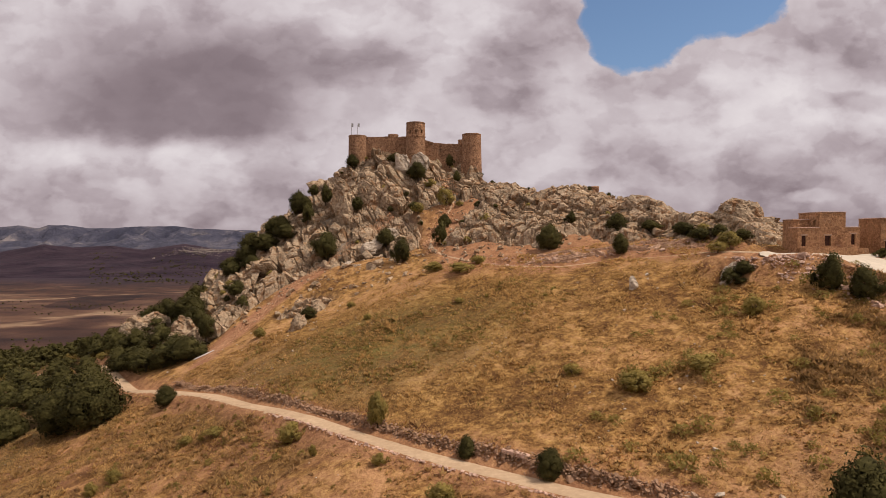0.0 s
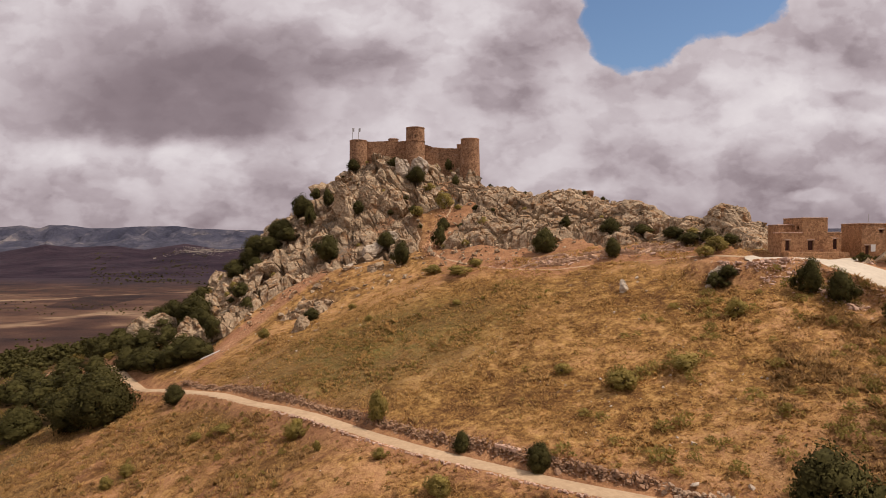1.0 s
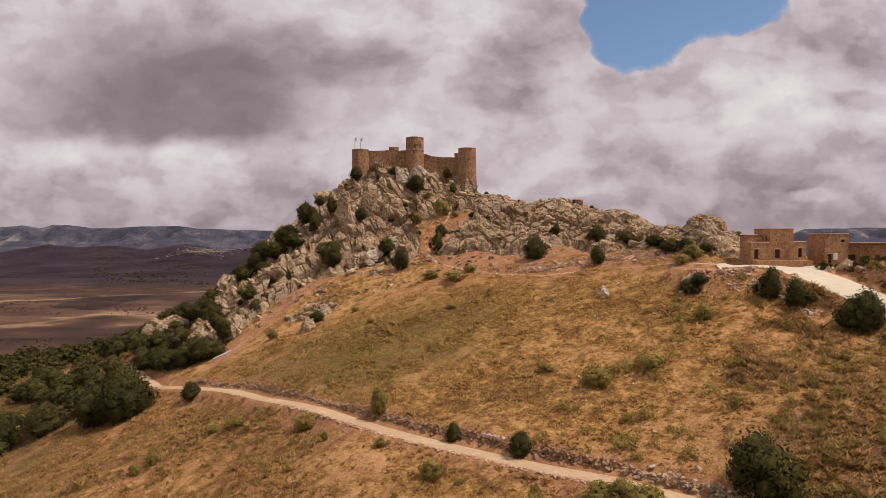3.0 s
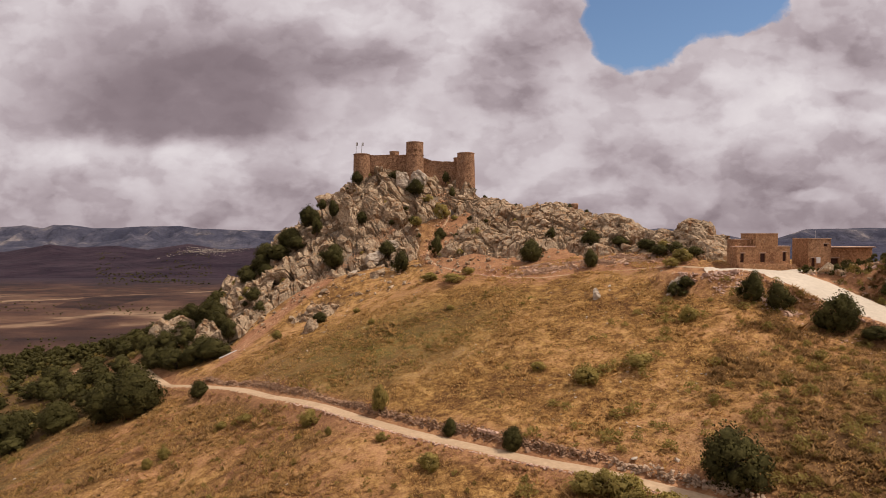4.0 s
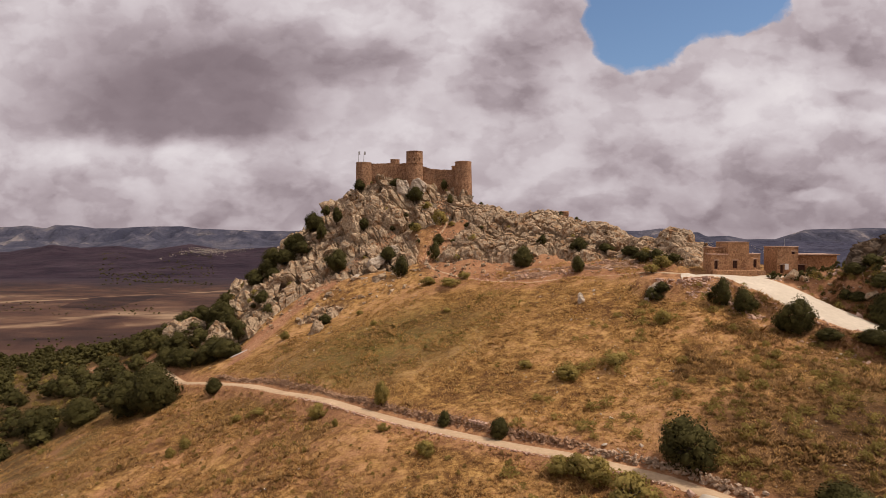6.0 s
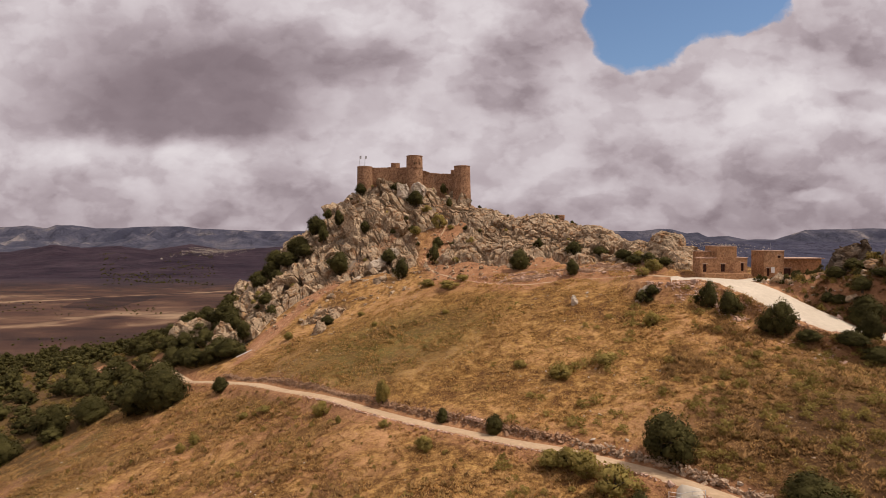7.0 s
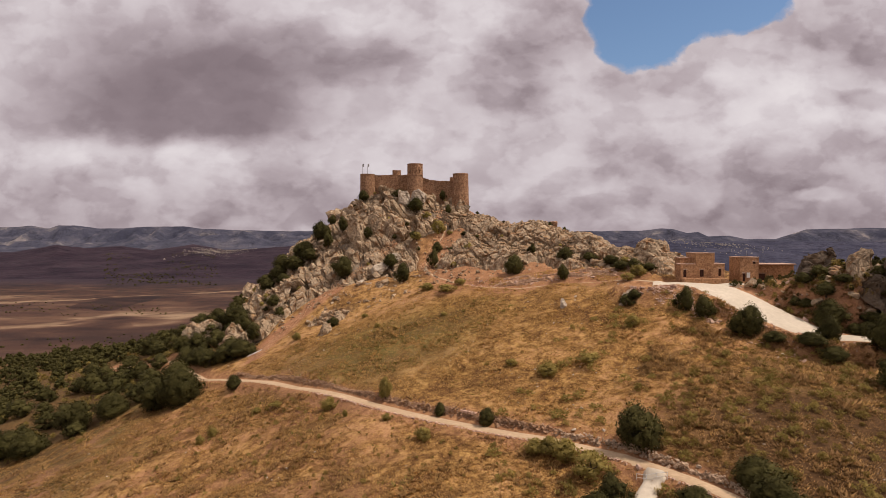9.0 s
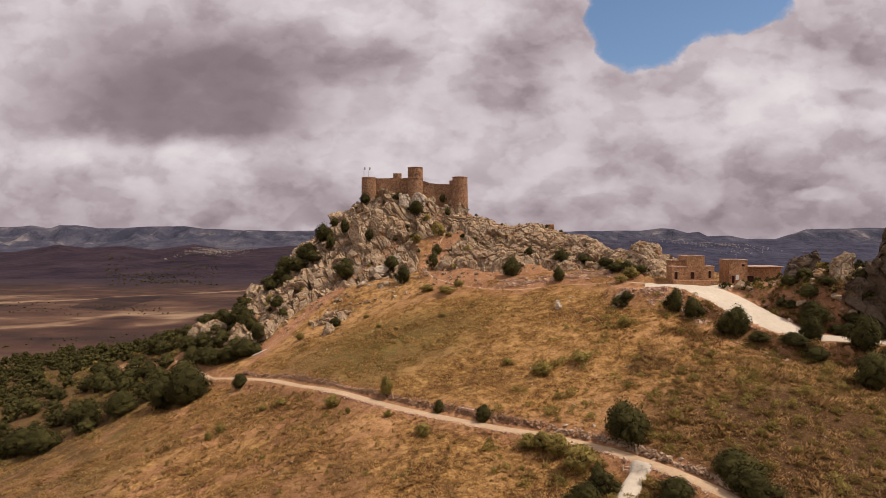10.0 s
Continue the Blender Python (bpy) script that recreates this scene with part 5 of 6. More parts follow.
# ---- trees, shrubs and grass ----
def crown_mesh(name, seed, material, clumps, leaves, leaf, core=0.8, upright=0.0, flat=0.0):
    """A crown about 1 wide and 1 high, its foot at 0: uneven clumps of small leaf sprays round darker hearts."""
    rng = np.random.default_rng(seed)
    verts, faces, hearts, at = [], [], [], 0
    lump = bmesh.new()
    bmesh.ops.create_icosphere(lump, subdivisions=1, radius=1)
    lump.verts.ensure_lookup_table()
    lv, lf = np.array([v.co[:] for v in lump.verts]), np.array([[v.index for v in f.verts] for f in lump.faces])
    lump.free()
    lobes = [(rng.uniform(0, 6.283), rng.uniform(0.1, 0.6), rng.uniform(0.3, 0.75)) for _ in range(3)]
    for k in range(clumps):
        a = k * 2.39996 + rng.uniform(-0.4, 0.4)
        h = (k + 0.5) / clumps
        out = 0.36 * math.sqrt(max(0.05, 1 - (2 * abs(h - 0.42)) ** 2)) * rng.uniform(0.55, 1.08)
        out *= 0.8 + sum(more * max(0.0, math.cos(a - at_a)) ** 3 * math.exp(-((h - at_h) / 0.3) ** 2) for at_a, at_h, more in lobes)
        r = rng.uniform(0.12, 0.22)
        c = np.array((out * math.cos(a), out * math.sin(a), 0.16 + 0.68 * h * rng.uniform(0.85, 1.08)))
        v = lv * r * core * rng.uniform(0.75, 1.1, (len(lv), 1)) + c
        verts.append(v)
        faces.append(lf + at)
        at += len(v)
        way = rng.normal(0, 1, (leaves, 3))
        way /= np.linalg.norm(way, axis=1)[:, None]
        spot = c + way * r * rng.uniform(0.72, 1.15, (leaves, 1)) * np.array((1, 1, 1.0 - flat))
        u = np.cross(way + rng.normal(0, 0.5, (leaves, 3)), rng.normal(0, 1, (leaves, 3)))
        u /= np.linalg.norm(u, axis=1)[:, None]
        w = np.cross(u, way + rng.normal(0, 0.35, (leaves, 3)))
        w[:, 2] += upright
        w /= np.linalg.norm(w, axis=1)[:, None]
        size = leaf * rng.uniform(0.6, 1.3, (leaves, 1))
        quad = np.stack((spot - u * size * 0.45, spot + w * size, spot + u * size * 0.45, spot - w * size * 0.7), 1).reshape(-1, 3)
        tri = (np.arange(leaves)[:, None] * 4 + np.array((0, 1, 2, 0, 2, 3))).reshape(-1, 3)
        verts.append(quad)
        faces.append(tri + at)
        at += len(quad)
        hearts.append(np.repeat(c[None], len(lv) + len(quad), 0))
    v = np.concatenate(verts)
    v[:, :2] *= 0.5 / np.quantile(np.hypot(v[:, 0], v[:, 1]), 0.965)
    low, high = np.quantile(v[:, 2], (0.01, 0.995))
    v[:, 2] = 0.05 + (v[:, 2] - low) * 0.95 / (high - low)
    # leaves take the light of the clump that they belong to
    out = v - np.concatenate(hearts) * np.array((0.5, 0.5, 0.75)) - np.array((0, 0, 0.1))
    out /= np.linalg.norm(out, axis=1)[:, None] + 1e-6
    out += rng.normal(0, 0.22, out.shape)
    out /= np.linalg.norm(out, axis=1)[:, None]
    f = np.concatenate(faces)
    facing = np.cross(v[f[:, 1]] - v[f[:, 0]], v[f[:, 2]] - v[f[:, 0]])
    turned = (facing * out[f].sum(1)).sum(1) < 0
    f[turned] = f[turned][:, ::-1]
    mesh = mesh_from(name, v, f, material, smooth_faces=True)
    mesh.normals_split_custom_set_from_vertices(out.tolist())
    return mesh


def trunk_mesh(seed, limbs=4):
    """A short tapered trunk that forks into limbs, for a crown 1 wide and 1 high."""
    rng = random.Random(seed)
    bm = bmesh.new()

    def limb(a, b, r0, r1):
        d = b - a
        bmesh.ops.create_cone(bm, cap_ends=True, segments=7, radius1=r0, radius2=r1, depth=d.length, matrix=Matrix.Translation((a + b) / 2) @ d.to_track_quat("Z", "Y").to_matrix().to_4x4())

    fork = Vector((rng.uniform(-0.03, 0.03), rng.uniform(-0.03, 0.03), 0.24))
    limb(Vector((0, 0, -0.12)), fork, 0.05, 0.035)
    for k in range(limbs):
        a = k * 6.283 / limbs + rng.uniform(-0.4, 0.4)
        limb(fork, fork + Vector((0.22 * math.cos(a), 0.22 * math.sin(a), rng.uniform(0.18, 0.34))), 0.028, 0.010)
    mesh = bpy.data.meshes.new("trunk")
    bm.to_mesh(mesh)
    bm.free()
    mesh.materials.append(BARK)
    return mesh


OAKS = [(crown_mesh("crown", 400 + k, LEAF, 30 + 3 * k, 170, 0.030, 0.6), trunk_mesh(400 + k)) for k in range(6)]
BROOMS = [(crown_mesh("crown", 500 + k, LEAF_LIGHT, 14 + 2 * k, 100, 0.050, 0.5, 0.9), trunk_mesh(500 + k, 6)) for k in range(4)]
FAR_OAKS = [(crown_mesh("crown", 440 + k, LEAF, 18 + k, 70, 0.042, 0.64), trunk_mesh(440 + k, 3)) for k in range(5)]
SMALL_BROOMS = [(crown_mesh("crown", 540 + k, LEAF_LIGHT, 9 + k, 42, 0.075, 0.5, 0.9), trunk_mesh(540 + k, 3)) for k in range(4)]
plant_rng = random.Random(77)


def plant(name, kinds, x, y, wide, tall, label, category, group, sink=0.06):
    crown, trunk = kinds[plant_rng.randrange(len(kinds))]
    ob = thing(name, x, y, ground_at(x, y) - sink * tall, label, category, group)
    ob.matrix_basis = ob.matrix_basis @ pose(0, 0, 0, 0, 0, plant_rng.uniform(0, 360)) @ Matrix.Diagonal((wide * 1.14, wide * plant_rng.uniform(1.0, 1.2), tall, 1))
    for piece in (trunk, crown):
        new(piece.name.split(".")[0], piece).parent = ob
    return ob


def oaks(label, *places):
    for x, y, wide, tall in places:
        plant("holm_oak", OAKS, x, y, wide, tall, label, "tree", "holm oaks")


def brooms(label, *places):
    for x, y, wide, tall in places:
        plant("broom_shrub", BROOMS, x, y, wide, tall, label, "shrub", "broom shrubs")


oaks("dark green holm oak bush growing from the castle crag", (-34.9, 177, 8.2, 8.2), (-11.1, 161, 5.8, 7), (-17, 176, 5.5, 5.5), (-8.4, 199.5, 6.4, 6), (2.2, 207, 3.6, 4.2), (-48.2, 198.5, 7, 8), (-56, 197, 9, 7),
     (-64, 199, 9, 6), (-38.8, 195.5, 3.7, 6.5), (-27.5, 189.5, 4.4, 4.6), (-31.6, 206.5, 4.8, 4.4), (-16.1, 204.2, 5.4, 3.6), (-0.4, 166.5, 4.6, 6.5), (4.6, 199.5, 3, 4), (-44, 203, 4, 4), (-70, 196, 7, 5), (0.5, 178, 3.6, 4), (-9, 187, 3, 3), (-51.2, 192, 7, 5), (-57.9, 193, 8, 5.5), (-64.5, 195, 8, 6), (-44, 192.5, 4.5, 6), (-68.2, 190.5, 7, 5), (-61, 189, 7, 5), (-54, 197.5, 7, 5), (-46, 198, 5, 5))
oaks("round dark green holm oak bush below the rock ridge", (26, 144.3, 5.6, 6.6), (38.6, 128.6, 3.4, 4.6), (42.4, 143.5, 5.0, 5), (55.5, 127.5, 4.6, 2.6), (58.6, 125.6, 5, 3), (49, 140.5, 4.6, 2.4), (54.0, 133.5, 5, 2.8), (61.5, 121.5, 4, 2.4), (33, 152, 3.4, 3.2))
oaks("small dark holm oak bush on the grassy slope", (-32.3, 141.5, 4.8, 3.2), (-55.7, 118, 4, 4.2))
oaks("dark holm oak bush on the bank of the dirt track", (2.9, 72.6, 2.3, 3.0), (12.0, 65.3, 3.0, 3.6))
oaks("low dark bush against a pale rock in the field", (48.6, 100.0, 4.4, 3.0), (50.6, 99.4, 3.2, 2.4))
oaks("big dark green holm oak beside the dirt track", (34.6, 47.4, 7.2, 7.4))
oaks("dark green holm oak beside the concrete road", (59.7, 90.5, 5.0, 6.0), (62.5, 87.9, 5.5, 5.5), (70, 81.4, 6.2, 7.0), (67.5, 82.5, 3.4, 3.6), (72.8, 77.2, 4.5, 2.4), (77.5, 72.4, 5.5, 2.8), (82.4, 73.6, 4.2, 5.4), (88.5, 67, 7.5, 7.5), (83.5, 57, 6.5, 7), (89.4, 85.5, 6.5, 6), (90, 60, 7, 7), (80, 68.5, 5, 3), (97, 66, 7, 6))
oaks("dark scrubby holm oak among the crag's rocks", (99, 79, 4, 2.6), (93, 82, 4, 2.6), (104, 74, 6, 5), (90.2, 87.6, 5, 3.2), (88.3, 84.5, 4.6, 4.8), (86.2, 92.6, 4, 2.4), (97.5, 83.0, 5, 2.6), (94, 79.8, 4, 2.4), (93.6, 86.5, 3.6, 2), (87.5, 90.5, 3.4, 2.2), (101, 86, 4, 2.6), (101, 72, 5, 5), (92.0, 93.2, 5, 2.6), (95.4, 81.0, 4.4, 3.2), (102, 82, 5, 3), (88.8, 94.0, 4, 2.6), (99.5, 90, 4, 2.4))
oaks("dark holm oak scrub below the dirt track", (46.5, 33.5, 6.2, 4.6), (47, 29, 6, 4.4), (27.6, 36.4, 5.0, 4.4), (37.4, 31.0, 4.8, 3.6), (25, 33, 5, 4))
oaks("big dark green holm oak on the lower slope", (-71.5, 119.5, 11.5, 11), (-79.5, 121.5, 10.5, 10), (-76, 127, 11, 11), (-95.6, 128, 8.8, 7.8), (-106, 128, 9.6, 9), (-124, 124, 11, 8), (-115, 119, 10, 7.5))
oaks("dark holm oak at the foot of the rock spur", (-63, 144, 9, 6), (-68.5, 144.5, 8, 6), (-62.1, 154.5, 5.6, 6.6), (-74.6, 173.5, 9.5, 7), (-85.3, 182, 8, 7), (-92, 168, 8, 6.5), (-60.6, 174, 5, 5), (-70, 166, 6, 6), (-79, 151, 8, 6), (-86, 156, 9, 7), (-56, 165, 4, 4))
brooms("green broom shrub on the bank of the dirt track", (-9.4, 84.2, 3.2, 5), (-22.5, 86.5, 3.8, 3.3), (21.5, 51, 4, 2.8), (19.2, 52.2, 4.6, 2.4), (26.5, 43, 6.4, 4.2), (23.5, 48, 5, 3.4))
brooms("yellow-green shrub beside the castle footpath", (1.1, 188.5, 6, 6), (12.2, 168.5, 4, 3), (4.1, 139, 6.5, 2.6), (-7.8, 186.5, 4, 3.2), (-2, 145.5, 5, 2.4), (57.8, 119.5, 5, 3.2), (57.7, 131, 3.6, 2.6), (8.5, 143, 4, 2), (-4, 196, 3.4, 2.8), (54, 116, 4, 2.4))
brooms("yellow-green broom shrub in the dry field", (25.6, 78, 5, 2.6), (34.4, 78.5, 5, 2.4), (47, 89, 3.4, 3), (18.6, 85.5, 2.6, 1.8), (-16.2, 126.5, 1.8, 1.4), (3.3, 122.5, 2, 1.1), (-22, 140, 2, 1.5), (-50.4, 89.5, 2.6, 2.4), (-52, 86.5, 2.2, 2.2), (-17.6, 79, 1.2, 1.6), (-8, 73, 2, 1.6), (-36.9, 95, 3.6, 1.2), (-41.7, 95.5, 2.4, 1.4), (-43.2, 139, 3.2, 2.4), (-0.2, 63.5, 3.6, 2.4))


def wild(count, x_range, y_range, allowed, gap, seed):
    """Places scattered at least gap apart."""
    rng = random.Random(seed)
    out = []
    for _ in range(count * 40):
        if len(out) >= count:
            break
        x, y = rng.uniform(*x_range), rng.uniform(*y_range)
        if all((x - a) ** 2 + (y - b) ** 2 > gap * gap for a, b in out) and allowed(np.array([x]), np.array([y]))[0]:
            out.append((x, y))
    return out


def in_wood(x, y):
    edge = (x + 68) * 0.60 - (y - 134) * 0.80
    return (edge < -11) & (onto_line(x, y, TRACK)[0] > 5) & (rocky(x, y) < 0.5) & (x < -60) & ((y < 165 + (-60 - x) * 2.2) | (x < -100))


deep_wood = []
for x, y in wild(26, (-124, -72), (146, 190), lambda x, y: (onto_line(x, y, TRACK)[0] > 3.4) & (x + 0.25 * (y - 150) < -66), 4.2, 15):
    wide = plant_rng.uniform(5, 8.5)
    plant("holm_oak", FAR_OAKS, x, y, wide, wide * plant_rng.uniform(0.7, 0.9), "dark green holm oak at the foot of the spur", "tree", "holm oaks of the wood")
for x, y in wild(430, (-310, -60), (95, 390), in_wood, 7.2, 5):
    wide = plant_rng.uniform(5.5, 9.5)
    if x < -150 or y > 215:
        deep_wood.append((x, y, wide * 1.05, wide * plant_rng.uniform(0.7, 0.95)))
        continue
    plant("holm_oak", FAR_OAKS, x, y, wide, wide * plant_rng.uniform(0.7, 0.95), "dark green holm oak in the wood below the spur", "tree", "holm oaks of the wood")
for x, y in wild(70, (-230, -80), (80, 260), lambda x, y: ((x + 68) * 0.60 - (y - 134) * 0.80 < 2) & (onto_line(x, y, TRACK)[0] > 4), 4.5, 6):
    wide = plant_rng.uniform(2, 5)
    plant("broom_shrub", SMALL_BROOMS, x, y, wide, wide * 0.6, "yellowish broom shrub between the oaks", "shrub", "broom shrubs")


def scrub(name, kinds, places, label, category, material):
    """Many small plants, past counting, as one mesh: places are (x, y, wide, tall)."""
    verts, faces, at = [], [], 0
    for x, y, wide, tall in places:
        v, f = kinds[plant_rng.randrange(len(kinds))]
        a = plant_rng.uniform(0, 6.283)
        c, s = math.cos(a) * wide, math.sin(a) * wide
        verts.append(v @ np.array(((c, s, 0), (-s, c, 0), (0, 0, tall))) + np.array((x, y, ground_at(x, y) - 0.1 * tall)))
        faces.append(f + at)
        at += len(v)
    tagged(new(name, mesh_from(name, np.concatenate(verts), np.concatenate(faces), material)), label, category, kind="stuff")


BROOM_ARRAYS = [arrays(crown_mesh("crown", 600 + k, LEAF_LIGHT, 5 + k, 20, 0.10, 0.25, 1.5)) for k in range(6)]


def right_field(x, y):
    return (onto_line(x, y, TRACK)[0] > 4) & (onto_line(x, y, ROAD)[0] > 7) & (rocky(x, y) < 0.3) & ((y - 40) < (x + 10) * 1.3) & (y < 98)


spots = [(x, y, w, w * plant_rng.uniform(0.4, 0.6)) for x, y in wild(230, (12, 98), (26, 98), right_field, 2.1, 7) for w in (plant_rng.uniform(1.2, 3.6),)]
spots += [(x, y, w, w * plant_rng.uniform(0.5, 0.9)) for x, y in wild(110, (-75, 30), (40, 120), lambda x, y: (onto_line(x, y, TRACK)[0] > 3.5) & (y < 118 - 0.9 * (x + 50)), 3.0, 8) for w in (plant_rng.uniform(0.6, 1.5),)]
spots += [(x, y, w, w * plant_rng.uniform(0.5, 0.8)) for x, y in wild(260, (-220, -72), (85, 300), lambda x, y: ((x + 68) * 0.60 - (y - 134) * 0.80 < 1) & (onto_line(x, y, TRACK)[0] > 4), 2.4, 12) for w in (plant_rng.uniform(1.2, 3.2),)]
scrub("field_scrub", BROOM_ARRAYS, spots, "low yellowish scrub all over the dry field", "scrub", LEAF_LIGHT)
dark_spots = [(x, y, w, w * plant_rng.uniform(0.45, 0.7)) for x, y in wild(300, (20, 98), (26, 92), lambda x, y: right_field(x, y) & (x - 0.3 * (y - 60) + 9 * fbm(x / 11, y / 11, 2, 88) > 40 + 0.5 * np.maximum(0, y - 56)), 1.7, 17) for w in (plant_rng.uniform(0.9, 2.4),)]
dark_spots += [(x, y, w, w * plant_rng.uniform(0.5, 0.8)) for x, y in wild(260, (-230, -74), (80, 300), lambda x, y: ((x + 68) * 0.60 - (y - 134) * 0.80 < 0) & (onto_line(x, y, TRACK)[0] > 4), 2.6, 18) for w in (plant_rng.uniform(1.6, 4.0),)]
dark_spots += [(x, y, w, w * plant_rng.uniform(0.5, 0.8)) for x, y in wild(90, (76, 106), (74, 100), lambda x, y: (onto_line(x, y, ROAD)[0] > 8), 1.8, 19) for w in (plant_rng.uniform(1.2, 3.0),)]
dark_spots += [(x, y, w, w * plant_rng.uniform(0.5, 0.9)) for x, y in wild(330, (-100, 34), (18, 118), lambda x, y: (onto_line(x, y, TRACK)[0] > 2.6) & (y < 114 - 0.9 * (x + 46)) & (fbm(x / 14, y / 14, 2, 93) > -0.35), 1.3, 23) for w in (plant_rng.uniform(0.45, 1.25),)]
LEAF_OLIVE = surface("heath_leaf", (0.115, 0.080, 0.024), (0.42, 0.305, 0.088), 1.2, 0.8, 0.2, 0.3, translucent=0.35, gloss=0.1)
scrub("heath", BROOM_ARRAYS, dark_spots, "olive heath and thistle scrub on brown soil", "scrub", LEAF_OLIVE)
bank_spots = [(x, y, w, w * plant_rng.uniform(0.5, 0.75)) for x, y in wild(95, (78, 108), (72, 108), lambda x, y: (onto_line(x, y, ROAD)[0] > 8.6) & (fbm(x / 6, y / 6, 2, 99) > -0.25), 1.6, 24) for w in (plant_rng.uniform(1.2, 3.4),)]
scrub("bank_scrub", [arrays(crown_mesh("crown", 660 + k, LEAF, 10 + k, 40, 0.06)) for k in range(3)], bank_spots, "dark evergreen scrub among the road bank's rocks", "scrub", LEAF)
scrub("oak_wood", [arrays(crown_mesh("crown", 640 + k, LEAF, 12 + k, 18, 0.082)) for k in range(4)], deep_wood, "dense dark holm oak wood down to the valley", "wood", LEAF)
for x, y in wild(60, (-60, 84), (132, 210), lambda x, y: (onto_line(x, y, FOOTPATH)[0] > 2) & (y > 160 - 0.35 * x), 4.0, 9):
    wide = plant_rng.uniform(0.9, 2.6)
    plant("broom_shrub", FAR_OAKS if plant_rng.random() < 0.5 else SMALL_BROOMS, x, y, wide, wide * 0.75, "small shrub rooted in cracks of the rock", "shrub", "rock shrubs")
for x, y in wild(46, (-122, -58), (140, 205), lambda x, y: (onto_line(x, y, TRACK)[0] > 3), 4.0, 10):
    wide = plant_rng.uniform(1.2, 3.6)
    plant("broom_shrub", FAR_OAKS if plant_rng.random() < 0.6 else SMALL_BROOMS, x, y, wide, wide * 0.75, "small shrub on the spur's ledges", "shrub", "rock shrubs")


def grass(name, count, x_range, y_range, material, label, tall, seed, allowed):
    """Tufts of standing blades, four to a tuft."""
    rng = np.random.default_rng(seed)
    x, y = rng.uniform(*x_range, count), rng.uniform(*y_range, count)
    ok = allowed(x, y)
    x, y = x[ok], y[ok]
    n, blades = len(x), 4
    z = height(x, y)
    size = tall * np.exp(rng.normal(0, 0.35, n)) * (0.75 + 0.5 * value_noise(x / 5, y / 5, 9))
    a = rng.uniform(0, 2 * math.pi, (n, blades))
    lean = rng.uniform(0.4, 1.6, (n, blades))
    foot = np.stack((x[:, None] + 0.16 * np.cos(a), y[:, None] + 0.16 * np.sin(a), np.repeat(z[:, None] - 0.04, blades, 1)), -1)
    across = np.stack((-np.sin(a), np.cos(a), np.zeros_like(a)), -1) * (0.11 * size / tall)[:, None, None]
    tip = foot + np.stack((np.cos(a) * lean, np.sin(a) * lean, np.ones_like(a)), -1) * size[:, None, None]
    verts = np.stack((foot - across, foot + across, tip), 2).reshape(-1, 3)
    tri = np.arange(len(verts)).reshape(-1, 3)
    turned = np.cross(verts[1::3] - verts[::3], verts[2::3] - verts[::3])[:, 2] < 0
    tri[turned] = tri[turned][:, ::-1]
    mesh = mesh_from(name, verts, tri, material, smooth_faces=True)
    # blades are thin and lit through: they take the light of the turf that they stand in
    turf = np.repeat(np.stack((np.cos(a) * 0.45, np.sin(a) * 0.45, np.ones_like(a)), -1).reshape(-1, 3), 3, 0)
    mesh.normals_split_custom_set_from_vertices(turf / np.linalg.norm(turf, axis=1)[:, None])
    tagged(new(name, mesh), label, "grass", kind="stuff")


def grassy(x, y):
    bare = fbm(x / 9, y / 9, 3, 41)
    return (onto_line(x, y, TRACK)[0] > 2.6) & (onto_line(x, y, ROAD)[0] > 9.5) & (onto_line(x, y, FOOTPATH)[0] > 1) & (rocky(x, y) < 0.4) & (bare > -1.1 + 0.6 * smooth(20, -10, x) * smooth(4, -3, y - 112.5 - 0.9 * (-44 - x))) & (value_noise(x * 3.1, y * 3.1, 91) > -1.1 + 1.3 * smooth(34, 58, x - 0.3 * (y - 60)) * smooth(72, 46, y)) & (y < 148 - 0.25 * np.abs(x)) & ((x < 76) | (y < 68))


grass("dry_grass", 150000, (-135, 95), (22, 158), STRAW, "dry straw-coloured grass over the whole field", 0.30, 71, grassy)
HEATH_GRASS = surface("heath_grass", (0.21, 0.112, 0.046), (0.56, 0.340, 0.135), 1.0, 0.9, 0.1, 0.4, translucent=0.4)
grass("brown_grass", 52000, (10, 100), (24, 96), HEATH_GRASS, "brown withered grass and thistle in the field", 0.42, 73, lambda x, y: right_field(x, y) & (value_noise(x / 2.6, y / 2.6, 95) + 0.5 * value_noise(x, y, 96) > -0.45) & (x - 0.3 * (y - 60) + 8 * fbm(x / 10, y / 10, 2, 98) > 34 + 0.6 * np.maximum(0, y - 58)))
grass("brown_grass", 48000, (-110, 40), (22, 125), HEATH_GRASS, "brown withered tufts on the lower slope", 0.36, 74, lambda x, y: (onto_line(x, y, TRACK)[0] > 2.6) & (y < 112.5 + 0.9 * (-44 - x)) & (value_noise(x / 2, y / 2, 97) > 0.0))
GREEN_GRASS = surface("green_grass", (0.13, 0.105, 0.026), (0.40, 0.31, 0.085), 1.0, 0.9, 0.1, 0.3, translucent=0.4)
grass("green_grass", 18000, (-45, 85), (40, 135), GREEN_GRASS, "greener grass in the field's moist hollows", 0.34, 72, lambda x, y: grassy(x, y) & (np.exp(-(((x + 14) / 24) ** 2 + ((y - 112) / 14) ** 2)) + 0.5 * smooth(46, 66, x) * smooth(76, 50, y) + 0.25 * fbm(x / 7, y / 7, 2, 43) > 0.22))

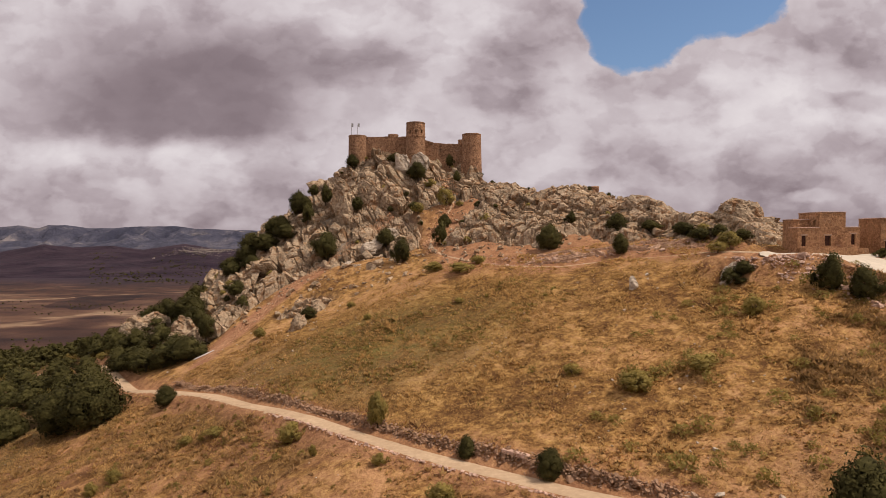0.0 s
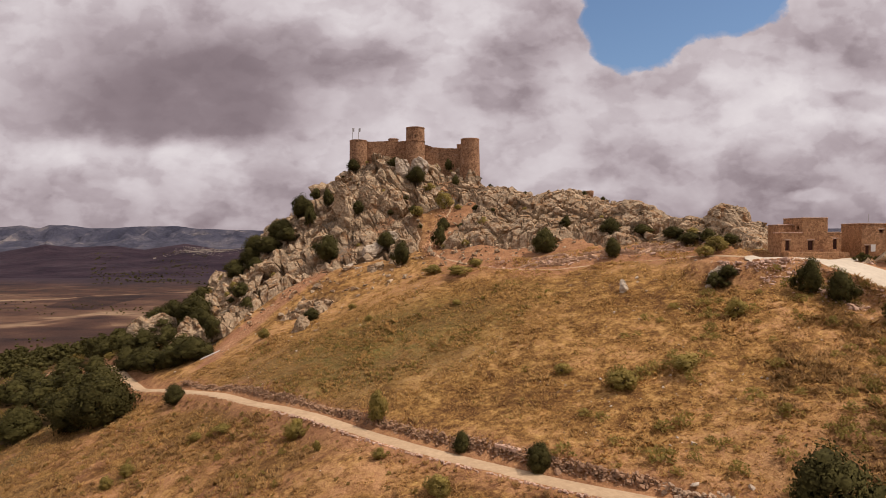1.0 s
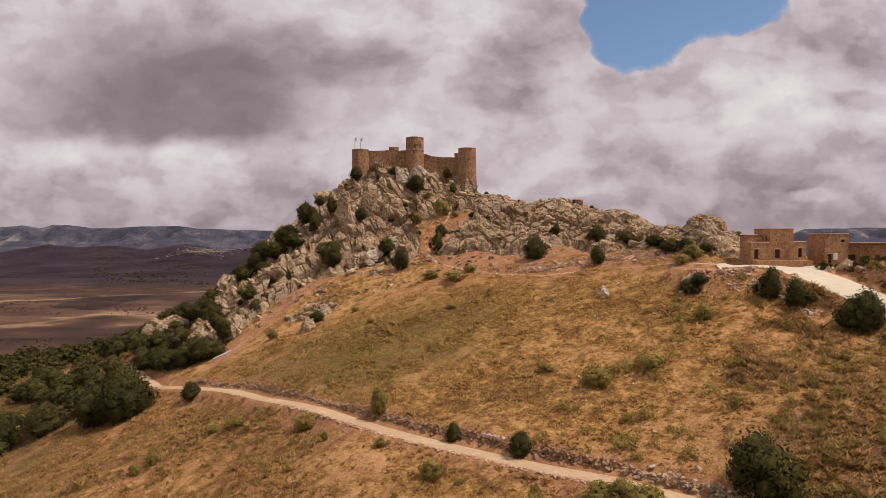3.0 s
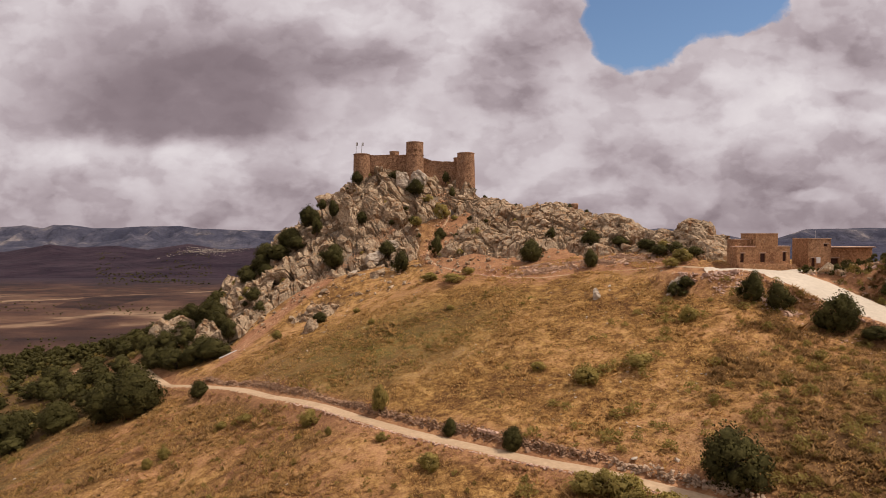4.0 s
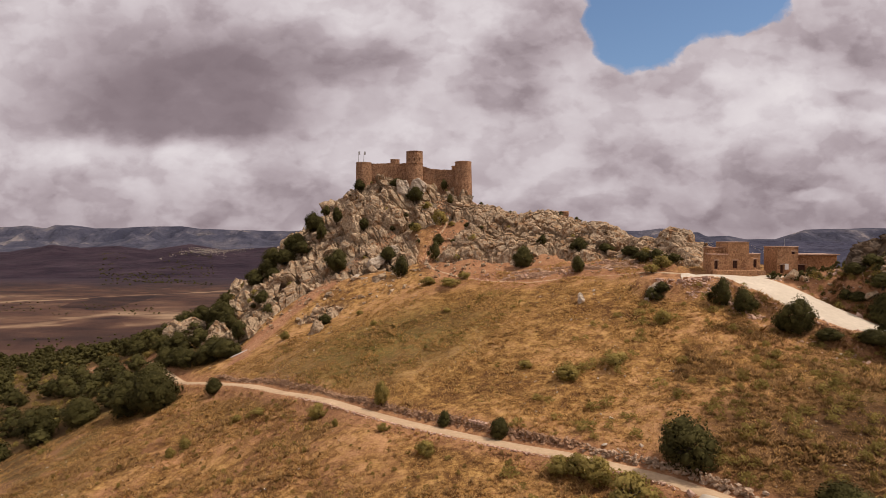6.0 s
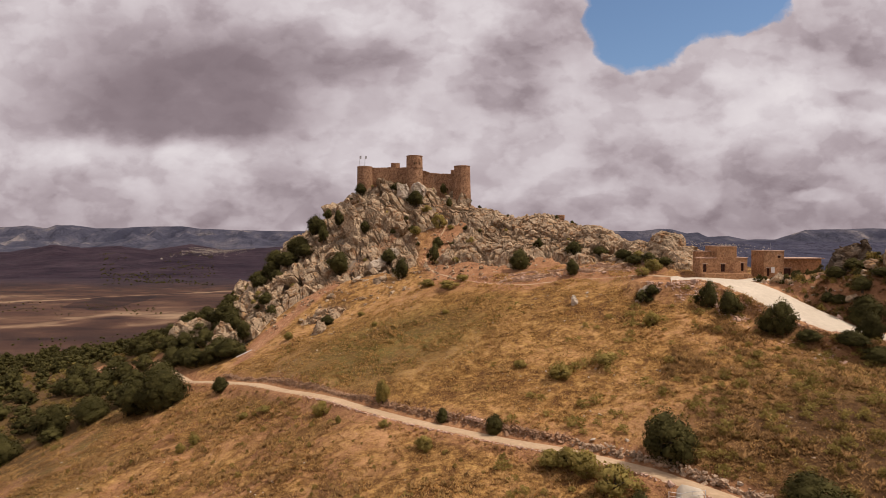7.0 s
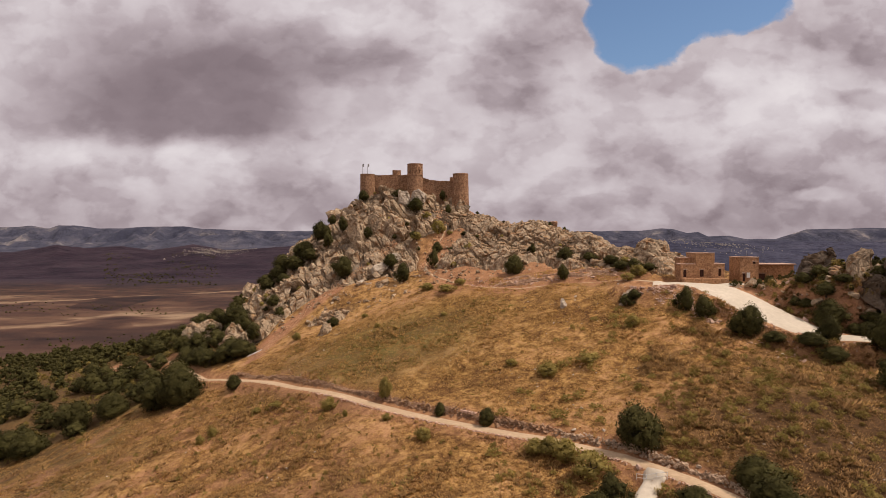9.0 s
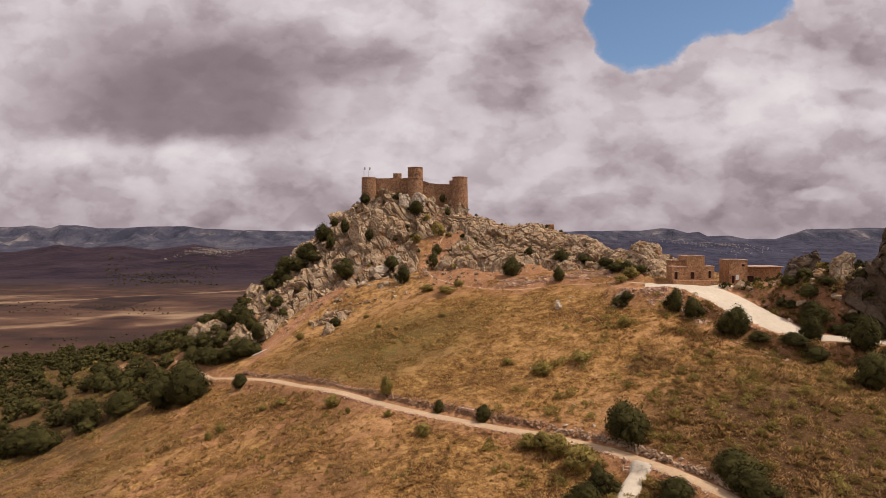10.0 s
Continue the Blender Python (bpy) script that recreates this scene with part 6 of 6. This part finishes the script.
# ---- small things ----
# a white pipe lying at the foot of the red scree
bm = bmesh.new()
a, b = Vector((-59.4, 140.3, 0)), Vector((-55.3, 142.3, 0))
a.z, b.z = ground_at(a.x, a.y) + 0.35, ground_at(b.x, b.y) + 0.35
d = b - a
bmesh.ops.create_cone(bm, cap_ends=True, segments=12, radius1=0.13, radius2=0.13, depth=d.length, matrix=d.to_track_quat("Z", "Y").to_matrix().to_4x4())
pipe = part("pipe", bm, WHITE_PAINT)
pipe.matrix_basis = Matrix.Translation((a + b) / 2)
tagged(pipe, "white pipe lying at the foot of the scree", "pipe")

# the concrete ramp below the track, with its railing
ribbon("concrete_ramp", [(35.2, 39.6), (33.6, 37.6), (31.6, 34.6), (29.5, 31), (27, 27)], [3.6, 3.2, 3.2, 3.2, 3.2], 0.6, CONCRETE, "pale concrete ramp joining the dirt track", "ramp", 0.6, 6, 0.05)
railing = thing("railing", 33.6, 38.9, ground_at(33.6, 38.9), "thin white metal railing across the ramp's head", "railing")
home = railing.matrix_basis.inverted()
ends = [(32.2, 39.6), (33.4, 38.8), (34.6, 38.0), (35.8, 37.2)]
tops = []
for x, y in ends:
    z = ground_at(x, y)
    bm = bmesh.new()
    bmesh.ops.create_cone(bm, cap_ends=True, segments=8, radius1=0.045, radius2=0.045, depth=1.2, matrix=home @ pose(x, y, z + 0.6))
    part("post", bm, WHITE_PAINT, railing)
    tops.append(Vector((x, y, z)))
for level in (0.6, 1.12):
    for p, q in zip(tops, tops[1:]):
        d = q - p
        bm = bmesh.new()
        bmesh.ops.create_cone(bm, cap_ends=True, segments=8, radius1=0.035, radius2=0.035, depth=d.length, matrix=home @ Matrix.Translation((p + q) / 2 + Vector((0, 0, level))) @ d.to_track_quat("Z", "Y").to_matrix().to_4x4())
        part("rail", bm, WHITE_PAINT, railing)

# a stone trough let into the bank of the track
bm = bmesh.new()
add_box(bm, -1.8, 1.8, -0.35, 0.35, 0, 0.5, 0.04)
wear(bm, 0.05, 1.5)
trough = part("stone_kerb", bm, RUBBLE)
trough.matrix_basis = pose(8.6, 69.2, ground_at(8.6, 69.2) + 0.1, 0, 0, -38)
tagged(trough, "long pale stone block in the track's bank", "stone")

# lone trees over the valley and its uplands
rng = np.random.default_rng(91)
far_trees = []
while len(far_trees) < 620:
    y = rng.uniform(1250, 2300) if len(far_trees) < 400 else rng.uniform(330, 900)
    x = y * (rng.uniform(-0.60, -0.40) if y > 1000 else rng.uniform(-0.85, -0.5))
    if fbm(np.array([x / 130]), np.array([y / 90]), 3, 92)[0] > 0.0:
        wide = rng.uniform(3, 5.5) if y > 1000 else rng.uniform(1.6, 3.2)
        far_trees.append(pose(x, y, ground_at(x, y) + 0.25 * wide, 0, 0, rng.uniform(0, 360)) @ Matrix.Diagonal((wide, wide, wide * 0.8, 1)))
tagged(joined("valley_trees", far_trees, LEAF), "dark lone trees dotted over the brown valley", "trees", kind="stuff")

# a far white village in the valley beyond the houses
rng = np.random.default_rng(90)
verts, faces = [], []
cube = np.array([(i, j, k) for i in (-0.5, 0.5) for j in (-0.5, 0.5) for k in (0, 1)])
sides = np.array(((0, 1, 3, 2), (4, 6, 7, 5), (0, 4, 5, 1), (2, 3, 7, 6), (1, 5, 7, 3), (0, 2, 6, 4)))
for k in range(900):
    x, y = (1120 + rng.normal(0, 90), 2500 + rng.normal(0, 170)) if k < 480 else (-985 + rng.normal(0, 48), 2480 + rng.normal(0, 150))
    size = rng.uniform((1.6, 1.6, 1), (4, 3.5, 2.2))
    verts.append(cube * size + (x, y, ground_at(x, y) - 0.5))
    faces.append(sides + 8 * k)
village = new("village", mesh_from("village", np.concatenate(verts), np.concatenate(faces), CONCRETE))
tagged(village, "distant village of small pale houses in the valley", "village", kind="stuff")
